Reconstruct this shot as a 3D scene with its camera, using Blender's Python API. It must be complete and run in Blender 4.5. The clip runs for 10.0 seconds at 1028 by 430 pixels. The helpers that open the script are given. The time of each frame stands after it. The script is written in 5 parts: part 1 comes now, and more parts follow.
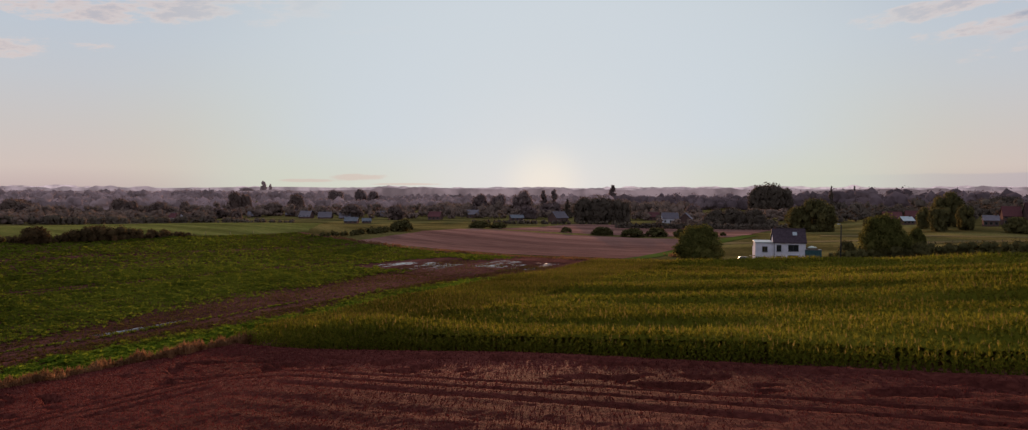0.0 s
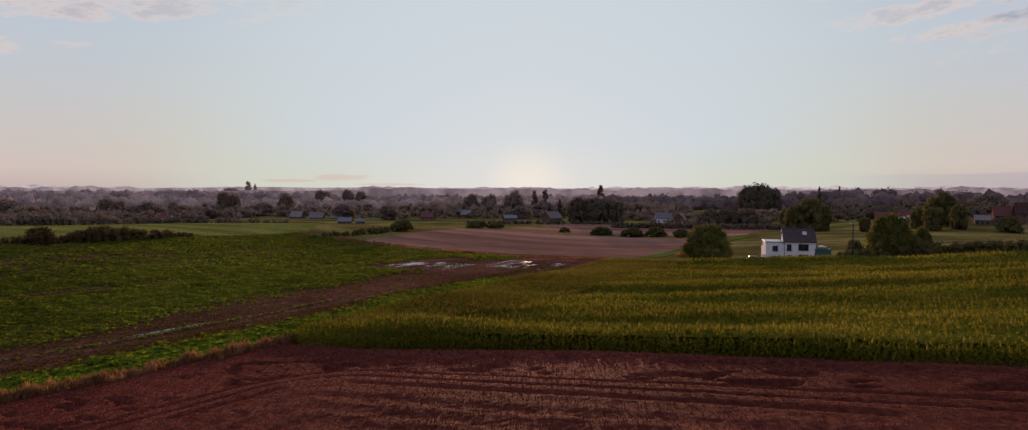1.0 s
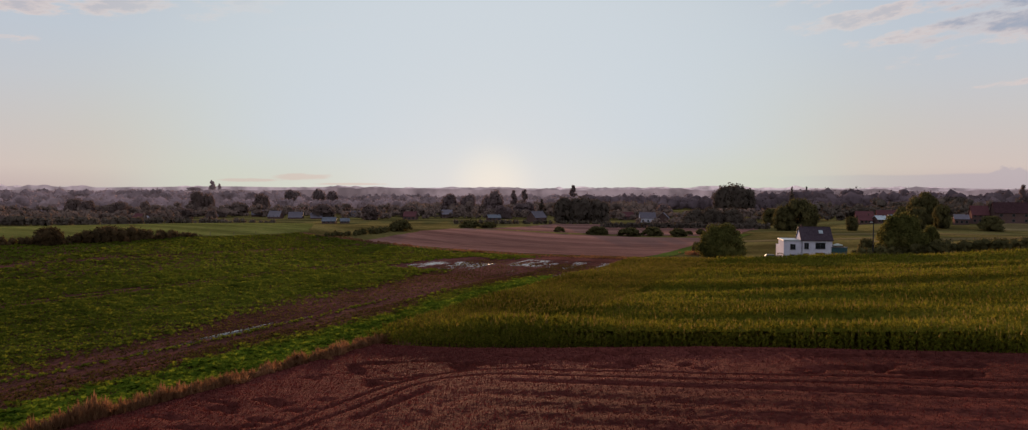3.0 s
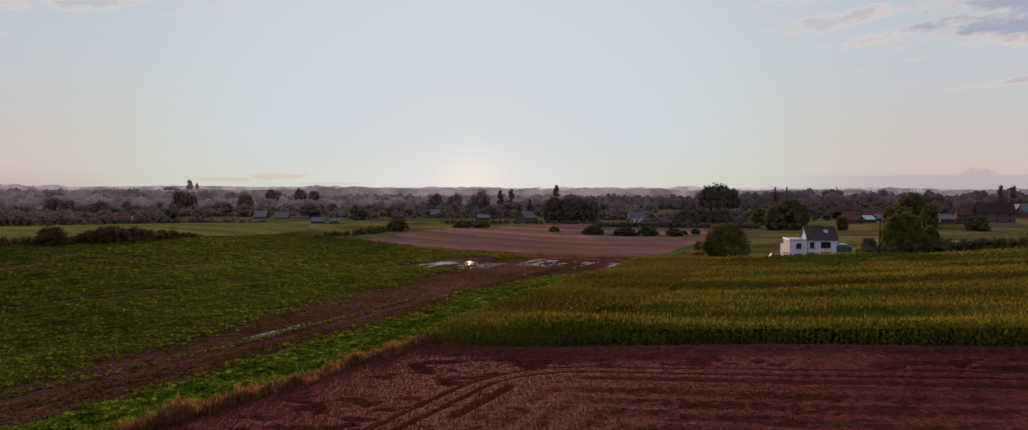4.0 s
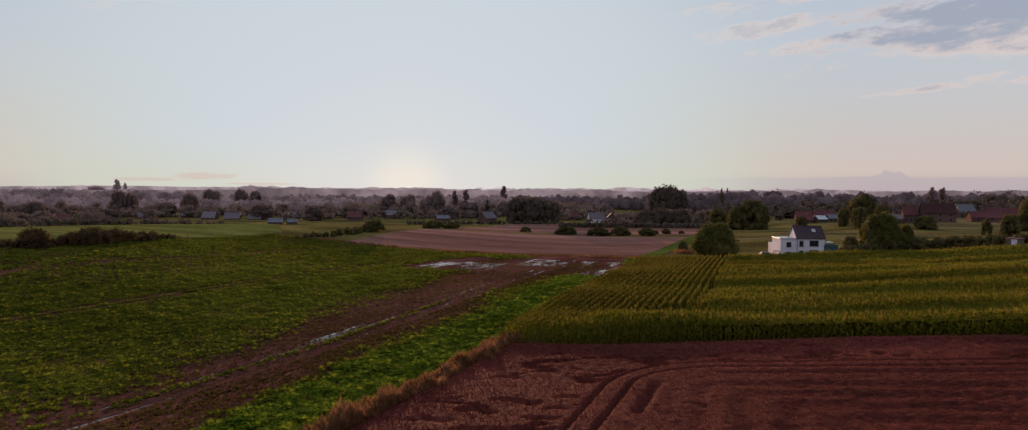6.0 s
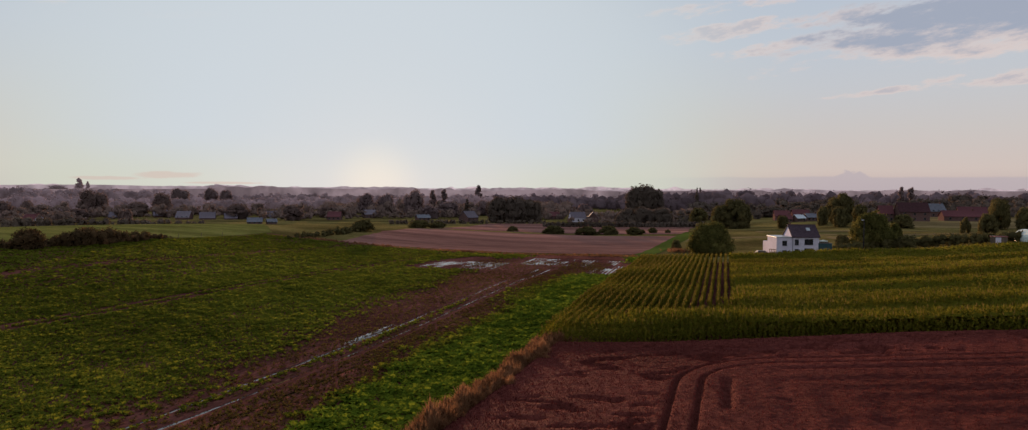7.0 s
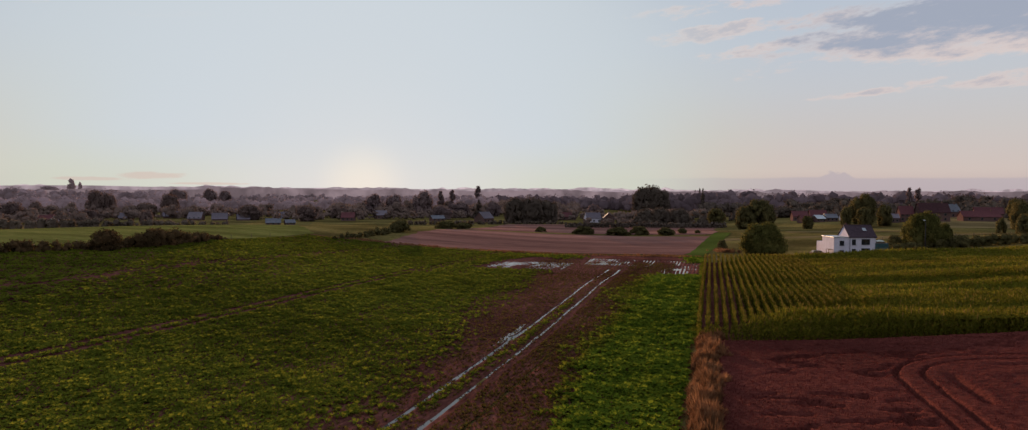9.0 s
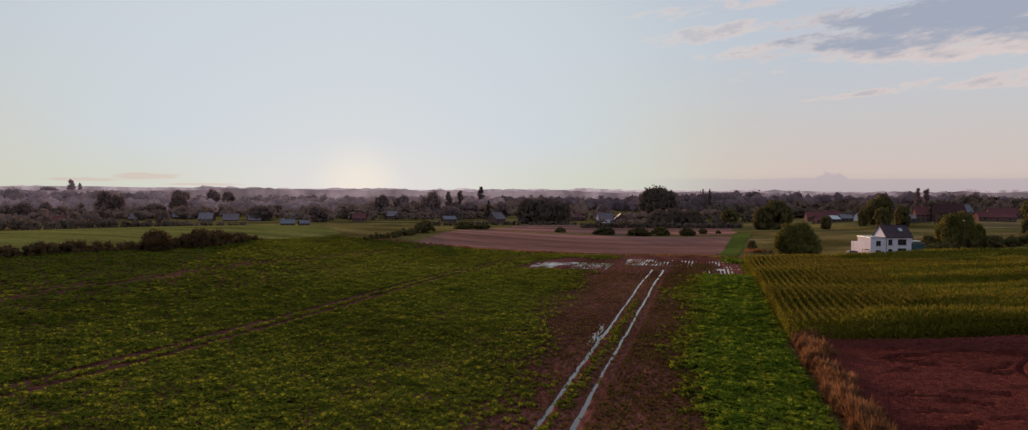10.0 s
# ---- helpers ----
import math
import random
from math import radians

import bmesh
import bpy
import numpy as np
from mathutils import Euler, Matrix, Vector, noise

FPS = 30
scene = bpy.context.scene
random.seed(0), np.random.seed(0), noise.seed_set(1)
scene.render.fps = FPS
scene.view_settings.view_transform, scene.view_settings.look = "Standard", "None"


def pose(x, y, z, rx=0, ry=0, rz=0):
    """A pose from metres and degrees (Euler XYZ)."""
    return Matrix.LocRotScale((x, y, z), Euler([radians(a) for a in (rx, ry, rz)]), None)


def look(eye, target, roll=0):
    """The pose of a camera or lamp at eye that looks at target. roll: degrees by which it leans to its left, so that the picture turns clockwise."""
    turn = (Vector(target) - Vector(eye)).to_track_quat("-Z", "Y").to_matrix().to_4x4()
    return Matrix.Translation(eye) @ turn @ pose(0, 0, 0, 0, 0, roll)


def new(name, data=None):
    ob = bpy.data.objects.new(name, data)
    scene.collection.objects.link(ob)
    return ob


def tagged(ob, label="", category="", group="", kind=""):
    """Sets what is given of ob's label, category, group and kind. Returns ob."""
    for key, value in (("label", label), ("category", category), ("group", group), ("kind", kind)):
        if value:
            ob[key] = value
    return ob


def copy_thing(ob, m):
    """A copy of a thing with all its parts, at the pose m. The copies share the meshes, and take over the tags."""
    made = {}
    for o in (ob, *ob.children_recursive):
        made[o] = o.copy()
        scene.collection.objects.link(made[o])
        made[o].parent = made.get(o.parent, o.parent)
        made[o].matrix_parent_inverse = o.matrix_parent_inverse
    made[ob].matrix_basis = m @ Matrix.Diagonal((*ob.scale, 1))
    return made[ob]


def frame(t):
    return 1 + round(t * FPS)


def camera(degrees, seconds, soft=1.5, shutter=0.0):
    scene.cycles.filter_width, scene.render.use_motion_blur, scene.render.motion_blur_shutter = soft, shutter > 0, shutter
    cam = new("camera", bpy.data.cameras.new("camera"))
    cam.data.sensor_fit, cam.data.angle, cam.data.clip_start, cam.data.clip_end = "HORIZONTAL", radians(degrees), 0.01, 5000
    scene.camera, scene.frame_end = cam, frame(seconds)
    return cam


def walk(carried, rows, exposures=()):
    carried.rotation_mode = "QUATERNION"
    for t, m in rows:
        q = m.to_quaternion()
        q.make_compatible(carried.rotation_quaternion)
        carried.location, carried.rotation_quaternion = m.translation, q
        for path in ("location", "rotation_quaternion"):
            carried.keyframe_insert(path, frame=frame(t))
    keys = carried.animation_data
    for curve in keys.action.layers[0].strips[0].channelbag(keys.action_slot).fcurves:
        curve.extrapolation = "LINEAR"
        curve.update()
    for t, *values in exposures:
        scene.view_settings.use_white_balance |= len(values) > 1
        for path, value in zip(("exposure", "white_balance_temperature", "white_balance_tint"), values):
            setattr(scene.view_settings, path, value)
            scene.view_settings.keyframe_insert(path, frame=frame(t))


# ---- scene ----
import itertools

cam = camera(74.7, 10.0, soft=1.18)
METRES, EYE, TILT, LEAN, TURN = 90.0, 18.0, -2.1, 0.0, 0.0
ROWS = [
    (0.0, 0.0, 0.0, 0.0, 0.0, 0.0, -0.0),
    (0.5, -0.0387, -0.0011, -0.0004, -0.66, 0.01, 0.03),
    (1.0, -0.0816, -0.0017, -0.001, -1.37, 0.02, 0.04),
    (1.5, -0.122, -0.0012, -0.0014, -2.07, 0.01, 0.07),
    (2.0, -0.1667, -0.0002, -0.002, -2.87, 0.01, 0.09),
    (2.5, -0.2085, 0.0012, -0.0023, -3.6, 0.01, 0.09),
    (4.0, -0.3453, 0.0072, -0.0028, -6.26, -0.0, 0.08),
    (4.5, -0.3898, 0.011, -0.0031, -7.22, 0.0, 0.1),
    (5.0, -0.4391, 0.0163, -0.0036, -8.59, 0.03, 0.11),
    (5.5, -0.4853, 0.0227, -0.0039, -10.01, 0.05, 0.13),
    (6.0, -0.5358, 0.0311, -0.0044, -11.57, 0.06, 0.16),
    (7.5, -0.683, 0.0587, -0.0033, -14.87, -0.01, 0.23),
    (8.0, -0.7383, 0.0708, -0.0035, -15.13, 0.02, 0.23),
    (8.5, -0.7933, 0.0834, -0.0035, -15.18, 0.04, 0.24),
    (9.0, -0.8569, 0.0986, -0.0033, -15.21, 0.05, 0.26),
    (9.5, -0.9187, 0.1134, -0.0035, -15.25, 0.09, 0.26),
    (10.0, -0.9873, 0.1304, -0.0036, -15.56, 0.11, 0.28),
]
walk(cam, [(t, pose(0, 0, EYE, TILT, LEAN, TURN) @ pose(METRES * x, METRES * y, METRES * z, 90 + pitch, roll, yaw)) for t, x, y, z, yaw, pitch, roll in ROWS])

# ---- world, sun and exposure ----
SUN_AZ, SUN_EL = 2.55, 4.2          # degrees right of straight ahead, degrees up


def nodes_of(owner):
    owner.use_nodes = True
    nt = owner.node_tree
    nt.nodes.clear()
    return nt


def math_node(nt, op, a, b=None, c=None, clamp=False):
    n = nt.nodes.new("ShaderNodeMath")
    n.operation, n.use_clamp = op, clamp
    for i, v in enumerate((a, b, c)):
        if v is None:
            continue
        if isinstance(v, (int, float)):
            n.inputs[i].default_value = v
        else:
            nt.links.new(v, n.inputs[i])
    return n.outputs[0]


def map_range(nt, v, a, b, c=0.0, d=1.0, smooth=True):
    n = nt.nodes.new("ShaderNodeMapRange")
    n.interpolation_type = "SMOOTHSTEP" if smooth else "LINEAR"
    nt.links.new(v, n.inputs[0])
    for i, x in enumerate((a, b, c, d)):
        n.inputs[i + 1].default_value = x
    return n.outputs[0]


def mix_rgb(nt, f, a, b, blend="MIX"):
    n = nt.nodes.new("ShaderNodeMix")
    n.data_type, n.blend_type = "RGBA", blend
    for sock, v in ((n.inputs[0], f), (n.inputs[6], a), (n.inputs[7], b)):
        if isinstance(v, (int, float)):
            sock.default_value = v
        elif isinstance(v, tuple):
            sock.default_value = (*v, 1.0)
        else:
            nt.links.new(v, sock)
    return n.outputs[2]


def ramp(nt, v, stops):
    n = nt.nodes.new("ShaderNodeValToRGB")
    els = n.color_ramp.elements
    while len(els) < len(stops):
        els.new(0.5)
    for e, (p, c) in zip(els, stops):
        e.position, e.color = p, (*c, 1.0)
    nt.links.new(v, n.inputs[0])
    return n.outputs[0]


def noise_node(nt, vec, scale, detail=3.0, rough=0.55, dim="3D"):
    n = nt.nodes.new("ShaderNodeTexNoise")
    n.inputs["Scale"].default_value = scale
    n.inputs["Detail"].default_value = detail
    n.inputs["Roughness"].default_value = rough
    if vec is not None:
        nt.links.new(vec, n.inputs["Vector"])
    return n.outputs[0]


def build_world():
    world = bpy.data.worlds.new("dusk_sky")
    scene.world = world
    nt = nodes_of(world)
    coord = nt.nodes.new("ShaderNodeTexCoord").outputs["Generated"]
    sep = nt.nodes.new("ShaderNodeSeparateXYZ")
    nt.links.new(coord, sep.inputs[0])
    X, Y, Z = sep.outputs
    # closeness to the sun
    az, el = radians(SUN_AZ), radians(0.3)
    dot = nt.nodes.new("ShaderNodeVectorMath")
    dot.operation = "DOT_PRODUCT"
    nt.links.new(coord, dot.inputs[0])
    dot.inputs[1].default_value = (math.sin(az) * math.cos(el), math.cos(az) * math.cos(el), math.sin(el))
    g = math_node(nt, "ARCCOSINE", math_node(nt, "MINIMUM", dot.outputs["Value"], 0.999999))   # radians from the sun
    # the clear sky, from the horizon up
    clear = ramp(nt, Z, [(0.0, (0.56, 0.44, 0.43)), (0.03, (0.655, 0.555, 0.515)), (0.085, (0.61, 0.575, 0.565)), (0.14, (0.57, 0.59, 0.63)),
                         (0.20, (0.535, 0.59, 0.665)), (0.32, (0.475, 0.545, 0.65)), (1.0, (0.50, 0.57, 0.68))])
    # clouds: torn streaks rising to the right, peach-edged with blue-grey hearts
    side = math_node(nt, "ARCTAN2", X, Y)
    slant = math_node(nt, "SUBTRACT", Z, math_node(nt, "MULTIPLY", math_node(nt, "SUBTRACT", side, 0.7), 0.08))
    lay = nt.nodes.new("ShaderNodeCombineXYZ")
    nt.links.new(math_node(nt, "MULTIPLY", side, 6.5), lay.inputs[0])
    nt.links.new(math_node(nt, "MULTIPLY", slant, 21.0), lay.inputs[1])
    cn = noise_node(nt, lay.outputs[0], 1.9, 10.0, 0.64)

    def streak(s0, w0, rs, rw):
        a = math_node(nt, "POWER", math_node(nt, "ABSOLUTE", math_node(nt, "MULTIPLY", math_node(nt, "SUBTRACT", side, s0), 1 / rs)), 2.0)
        c = math_node(nt, "POWER", math_node(nt, "ABSOLUTE", math_node(nt, "MULTIPLY", math_node(nt, "SUBTRACT", slant, w0), 1 / rw)), 2.0)
        return math_node(nt, "MAXIMUM", math_node(nt, "SUBTRACT", 1.0, math_node(nt, "ADD", a, c)), -1.5)

    grain = math_node(nt, "SUBTRACT", cn, 0.47)
    # one great wedge of cloud, lit peach from below
    mass = math_node(nt, "ADD", math_node(nt, "MULTIPLY", streak(1.06, 0.197, 0.44, 0.052), 0.7), math_node(nt, "MULTIPLY", grain, 2.3))
    heart = math_node(nt, "ADD", mass, math_node(nt, "MULTIPLY", math_node(nt, "SUBTRACT", slant, 0.172), 6.0))
    # smaller thin streaks about it
    thin = None
    for s0, w0, rs, rw in ((0.89, 0.124, 0.11, 0.013), (0.57, 0.267, 0.13, 0.013), (0.55, 0.230, 0.10, 0.013), (0.72, 0.226, 0.12, 0.014), (0.61, 0.203, 0.08, 0.010), (0.73, 0.127, 0.06, 0.005), (0.243, 0.194, 0.026, 0.004),
                           (-0.50, 0.331, 0.28, 0.026), (-0.194, 0.297, 0.06, 0.006), (-0.65, 0.275, 0.10, 0.012), (1.4, 0.25, 0.45, 0.10), (-1.4, 0.40, 0.5, 0.12)):
        one = streak(s0, w0, rs, rw)
        thin = one if thin is None else math_node(nt, "MAXIMUM", thin, one)
    thin = math_node(nt, "ADD", math_node(nt, "MULTIPLY", math_node(nt, "SUBTRACT", thin, 0.3), 0.4), math_node(nt, "MULTIPLY", grain, 2.8))
    dens = math_node(nt, "MAXIMUM", map_range(nt, mass, -0.05, 0.4, 0.0, 0.92), map_range(nt, thin, 0.0, 0.42, 0.0, 0.85))
    shade = math_node(nt, "MAXIMUM", map_range(nt, heart, 0.12, 0.72), map_range(nt, thin, 0.2, 0.6, 0.0, 0.6))
    cloud = mix_rgb(nt, shade, (0.76, 0.635, 0.60), (0.36, 0.40, 0.50))
    sky = mix_rgb(nt, dens, clear, cloud)
    # the low bank of cloud far off
    bank_n = noise_node(nt, coord, 9.0, 4.0, 0.6)
    bank_top = math_node(nt, "ADD", map_range(nt, side, 0.14, 0.36, 0.004, 0.021), math_node(nt, "MULTIPLY", math_node(nt, "SUBTRACT", bank_n, 0.5), 0.007))
    tower = math_node(nt, "MULTIPLY", map_range(nt, math_node(nt, "ABSOLUTE", math_node(nt, "SUBTRACT", side, 0.712)), 0.024, 0.004), map_range(nt, noise_node(nt, coord, 90.0, 3.0, 0.5), 0.3, 0.7, 0.005, 0.012))
    bank_top = math_node(nt, "ADD", bank_top, tower)
    bank = map_range(nt, math_node(nt, "SUBTRACT", bank_top, Z), -0.0012, 0.0022, 0.0, 0.75)
    sky = mix_rgb(nt, bank, sky, (0.495, 0.435, 0.475))
    # the washed-out glow round the sun
    ring = map_range(nt, g, 0.66, 0.34)
    sky = mix_rgb(nt, math_node(nt, "MULTIPLY", ring, 0.7), sky, mix_rgb(nt, map_range(nt, Z, 0.02, 0.22), (0.63, 0.66, 0.54), (0.61, 0.67, 0.70)))
    core = map_range(nt, g, 0.55, 0.24)
    sky = mix_rgb(nt, core, sky, (0.62, 0.685, 0.745))
    sky = mix_rgb(nt, map_range(nt, g, 0.075, 0.006), sky, (0.72, 0.74, 0.74))
    # warm, yellowish light low down under the glow
    low = math_node(nt, "MULTIPLY", map_range(nt, Z, 0.085, 0.004, 0.0, 0.6), math_node(nt, "MULTIPLY", map_range(nt, g, 0.52, 0.36), map_range(nt, g, 0.04, 0.30, 0.25, 1.0)))
    sky = mix_rgb(nt, low, sky, mix_rgb(nt, map_range(nt, g, 0.30, 0.03), (0.64, 0.665, 0.52), (0.74, 0.74, 0.62)))
    # the sun's own glare on the skyline
    sky = mix_rgb(nt, map_range(nt, g, 0.09, 0.004, 0.0, 0.3), sky, (0.84, 0.83, 0.76))
    # small pink clouds low beside the sun
    puff_n = noise_node(nt, lay.outputs[0], 4.0, 5.0, 0.6)
    for s0, z0, rs, rz in ((-0.225, 0.019, 0.05, 0.006), (-0.30, 0.014, 0.05, 0.003), (-0.16, 0.009, 0.06, 0.002)):
        a = math_node(nt, "POWER", math_node(nt, "ABSOLUTE", math_node(nt, "MULTIPLY", math_node(nt, "SUBTRACT", side, s0), 1 / rs)), 2.0)
        c = math_node(nt, "POWER", math_node(nt, "ABSOLUTE", math_node(nt, "MULTIPLY", math_node(nt, "SUBTRACT", Z, z0), 1 / rz)), 2.0)
        puff = math_node(nt, "ADD", math_node(nt, "SUBTRACT", 1.0, math_node(nt, "ADD", a, c)), math_node(nt, "MULTIPLY", math_node(nt, "SUBTRACT", puff_n, 0.55), 2.0))
        sky = mix_rgb(nt, map_range(nt, puff, 0.0, 0.7, 0.0, 0.6), sky, (0.63, 0.50, 0.46))
    # barely dimmer behind the camera: unseen sky kept bright to fill the sides facing it
    back = map_range(nt, g, 0.7, 2.2, 1.0, 0.95)
    mul = nt.nodes.new("ShaderNodeVectorMath")
    mul.operation = "SCALE"
    nt.links.new(sky, mul.inputs[0])
    nt.links.new(back, mul.inputs["Scale"])
    bg = nt.nodes.new("ShaderNodeBackground")
    nt.links.new(mul.outputs[0], bg.inputs[0])
    bg.inputs[1].default_value = 0.95
    tex = nt.nodes.new("ShaderNodeTexSky")
    tex.sky_type, tex.sun_disc = "NISHITA", False
    tex.sun_elevation, tex.sun_rotation = radians(SUN_EL), radians(SUN_AZ)
    bg2 = nt.nodes.new("ShaderNodeBackground")
    nt.links.new(tex.outputs[0], bg2.inputs[0])
    bg2.inputs[1].default_value = 0.002
    add = nt.nodes.new("ShaderNodeAddShader")
    nt.links.new(bg.outputs[0], add.inputs[0])
    nt.links.new(bg2.outputs[0], add.inputs[1])
    out = nt.nodes.new("ShaderNodeOutputWorld")
    nt.links.new(add.outputs[0], out.inputs[0])


build_world()
sun = new("sun", bpy.data.lights.new("sun", "SUN"))
sun.data.energy, sun.data.angle, sun.data.color = 7.2, radians(0.6), (1.0, 0.62, 0.36)
_a, _e = radians(SUN_AZ), radians(SUN_EL)
_d = Vector((math.sin(_a) * math.cos(_e), math.cos(_a) * math.cos(_e), math.sin(_e)))
sun.matrix_world = look(_d * 900, (0, 0, 0))


# ---- materials ----
def material(name, stops, scale=1.0, detail=4.0, rough=0.8, bump=0.0, bump_scale=None, big=0.02, big_amount=0.35,
             translucent=0.0, island=0.0, per_object=0.0, metal=0.0, spec=0.3, stretch=None, turn=0.0, glow=None):
    """Colour from two scales of noise; grain as bump; leaves let light through."""
    m = bpy.data.materials.new(name)
    nt = nodes_of(m)
    vec = nt.nodes.new("ShaderNodeTexCoord").outputs["Object"]
    if stretch:
        mp = nt.nodes.new("ShaderNodeMapping")
        mp.vector_type = "TEXTURE"
        mp.inputs["Rotation"].default_value = (0, 0, radians(turn))
        mp.inputs["Scale"].default_value = stretch
        nt.links.new(vec, mp.inputs[0])
        vec = mp.outputs[0]
    v = noise_node(nt, vec, scale, detail, 0.6)
    v = map_range(nt, v, 0.28, 0.72, smooth=False)
    if island:
        geo = nt.nodes.new("ShaderNodeNewGeometry")
        v = math_node(nt, "ADD", math_node(nt, "MULTIPLY", v, 1 - island), math_node(nt, "MULTIPLY", geo.outputs["Random Per Island"], island), clamp=True)
    if per_object:
        info = nt.nodes.new("ShaderNodeObjectInfo")
        v = math_node(nt, "ADD", math_node(nt, "MULTIPLY", v, 1 - per_object), math_node(nt, "MULTIPLY", info.outputs["Random"], per_object), clamp=True)
    col = ramp(nt, v, stops)
    broad = noise_node(nt, vec, big, 3.0, 0.5)
    k = map_range(nt, broad, 0.3, 0.7, 1 - big_amount, 1 + big_amount)
    sc = nt.nodes.new("ShaderNodeVectorMath")
    sc.operation = "SCALE"
    nt.links.new(col, sc.inputs[0])
    nt.links.new(k, sc.inputs["Scale"])
    col = sc.outputs[0]
    p = nt.nodes.new("ShaderNodeBsdfPrincipled")
    nt.links.new(col, p.inputs["Base Color"])
    p.inputs["Roughness"].default_value = rough
    p.inputs["Metallic"].default_value = metal
    p.inputs["Specular IOR Level"].default_value = spec
    # glow stands in for haze on the far woods and ridges
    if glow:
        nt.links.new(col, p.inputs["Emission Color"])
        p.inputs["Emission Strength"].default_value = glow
    if bump:
        b = nt.nodes.new("ShaderNodeBump")
        b.inputs["Strength"].default_value = bump
        b.inputs["Distance"].default_value = 0.1
        nt.links.new(noise_node(nt, vec, bump_scale or scale * 3, 4.0, 0.65), b.inputs["Height"])
        nt.links.new(b.outputs[0], p.inputs["Normal"])
    shader = p.outputs[0]
    if translucent:
        tr = nt.nodes.new("ShaderNodeBsdfTranslucent")
        nt.links.new(col, tr.inputs[0])
        mx = nt.nodes.new("ShaderNodeMixShader")
        mx.inputs[0].default_value = translucent
        nt.links.new(shader, mx.inputs[1])
        nt.links.new(tr.outputs[0], mx.inputs[2])
        shader = mx.outputs[0]
    out = nt.nodes.new("ShaderNodeOutputMaterial")
    nt.links.new(shader, out.inputs[0])
    return m


ROWS_AT = 58.5      # the crop rows' bearing, degrees from +x
M_GRASS = material("meadow_grass", [(0.0, (0.063, 0.06, 0.018)), (0.5, (0.118, 0.09, 0.03)), (1.0, (0.19, 0.125, 0.055))], 0.6, 6, 0.95, 0.5, 6.0, 0.02, 0.45, spec=0.0, stretch=(1.0, 0.55, 1.0), turn=-25)
M_PASTURE = material("dry_pasture", [(0.0, (0.075, 0.085, 0.02)), (0.5, (0.115, 0.112, 0.03)), (1.0, (0.18, 0.145, 0.055))], 0.35, 6, 0.95, 0.4, 5.0, 0.025, 0.3, spec=0.0, stretch=(1.0, 0.3, 1.0), turn=-20)
M_LUSH = material("lush_grass", [(0.0, (0.05, 0.072, 0.015)), (1.0, (0.088, 0.10, 0.022))], 2.0, 4, 0.9, 0.4, 8.0, spec=0.0)
M_SOIL = material("wet_soil", [(0.0, (0.055, 0.02, 0.016)), (0.5, (0.11, 0.04, 0.032)), (1.0, (0.18, 0.07, 0.054))], 1.7, 7, 0.8, 0.6, 5.0, 0.06, 0.35, spec=0.0, stretch=(2.2, 0.8, 1.0), turn=ROWS_AT)
M_STUBBLE = material("stubble", [(0.0, (0.135, 0.062, 0.052)), (0.5, (0.20, 0.096, 0.08)), (1.0, (0.28, 0.145, 0.115))], 0.5, 6, 0.95, 0.5, 4.0, 0.03, 0.3, spec=0.0, stretch=(6.0, 0.6, 1.0), turn=-31)
# wheat dark red of its own, with some of the flare's red cast added
M_WHEAT = material("ripe_wheat", [(0.0, (0.045, 0.0112, 0.0096)), (0.5, (0.082, 0.021, 0.0168)), (1.0, (0.135, 0.037, 0.028))], 3.0, 8, 0.95, 1.0, 9.0, 0.05, 0.25, spec=0.008, stretch=(1.6, 1.0, 1.0), turn=-31)
M_EAR = material("wheat_ears", [(0.0, (0.05, 0.0112, 0.0108)), (1.0, (0.155, 0.035, 0.033))], 0.8, 4, 0.9, island=0.6, big=0.05, big_amount=0.25, translucent=0.2, spec=0.0)
M_BEET = material("beet_leaves", [(0.0, (0.052, 0.062, 0.009)), (0.45, (0.108, 0.118, 0.014)), (0.8, (0.15, 0.152, 0.018)), (1.0, (0.178, 0.17, 0.022))], 0.25, 4, 0.7, island=0.1, big=0.022, big_amount=0.2, translucent=0.45, spec=0.0)
M_BEET_LUSH = material("lush_beet_leaves", [(0.0, (0.044, 0.068, 0.008)), (0.45, (0.096, 0.132, 0.013)), (0.8, (0.155, 0.18, 0.018)), (1.0, (0.21, 0.205, 0.024))], 0.25, 4, 0.7, island=0.25, big=0.05, big_amount=0.2, translucent=0.45, spec=0.0)
M_YELLOWED = material("yellowed_leaves", [(0.0, (0.075, 0.034, 0.02)), (0.55, (0.105, 0.062, 0.02)), (1.0, (0.15, 0.13, 0.02))], 0.3, 3, 0.8, island=0.7, translucent=0.3, spec=0.0)
M_CORN = material("maize_leaves", [(0.0, (0.055, 0.054, 0.0065)), (0.5, (0.122, 0.112, 0.013)), (1.0, (0.24, 0.18, 0.025))], 0.12, 4, 0.7, island=0.55, big=0.03, big_amount=0.35, translucent=0.4, spec=0.0, stretch=(3.0, 0.7, 1.0), turn=-31)
M_TASSEL = material("maize_tassels", [(0.0, (0.10, 0.07, 0.02)), (1.0, (0.17, 0.115, 0.034))], 0.2, 3, 0.9, island=0.6, translucent=0.4, spec=0.0)
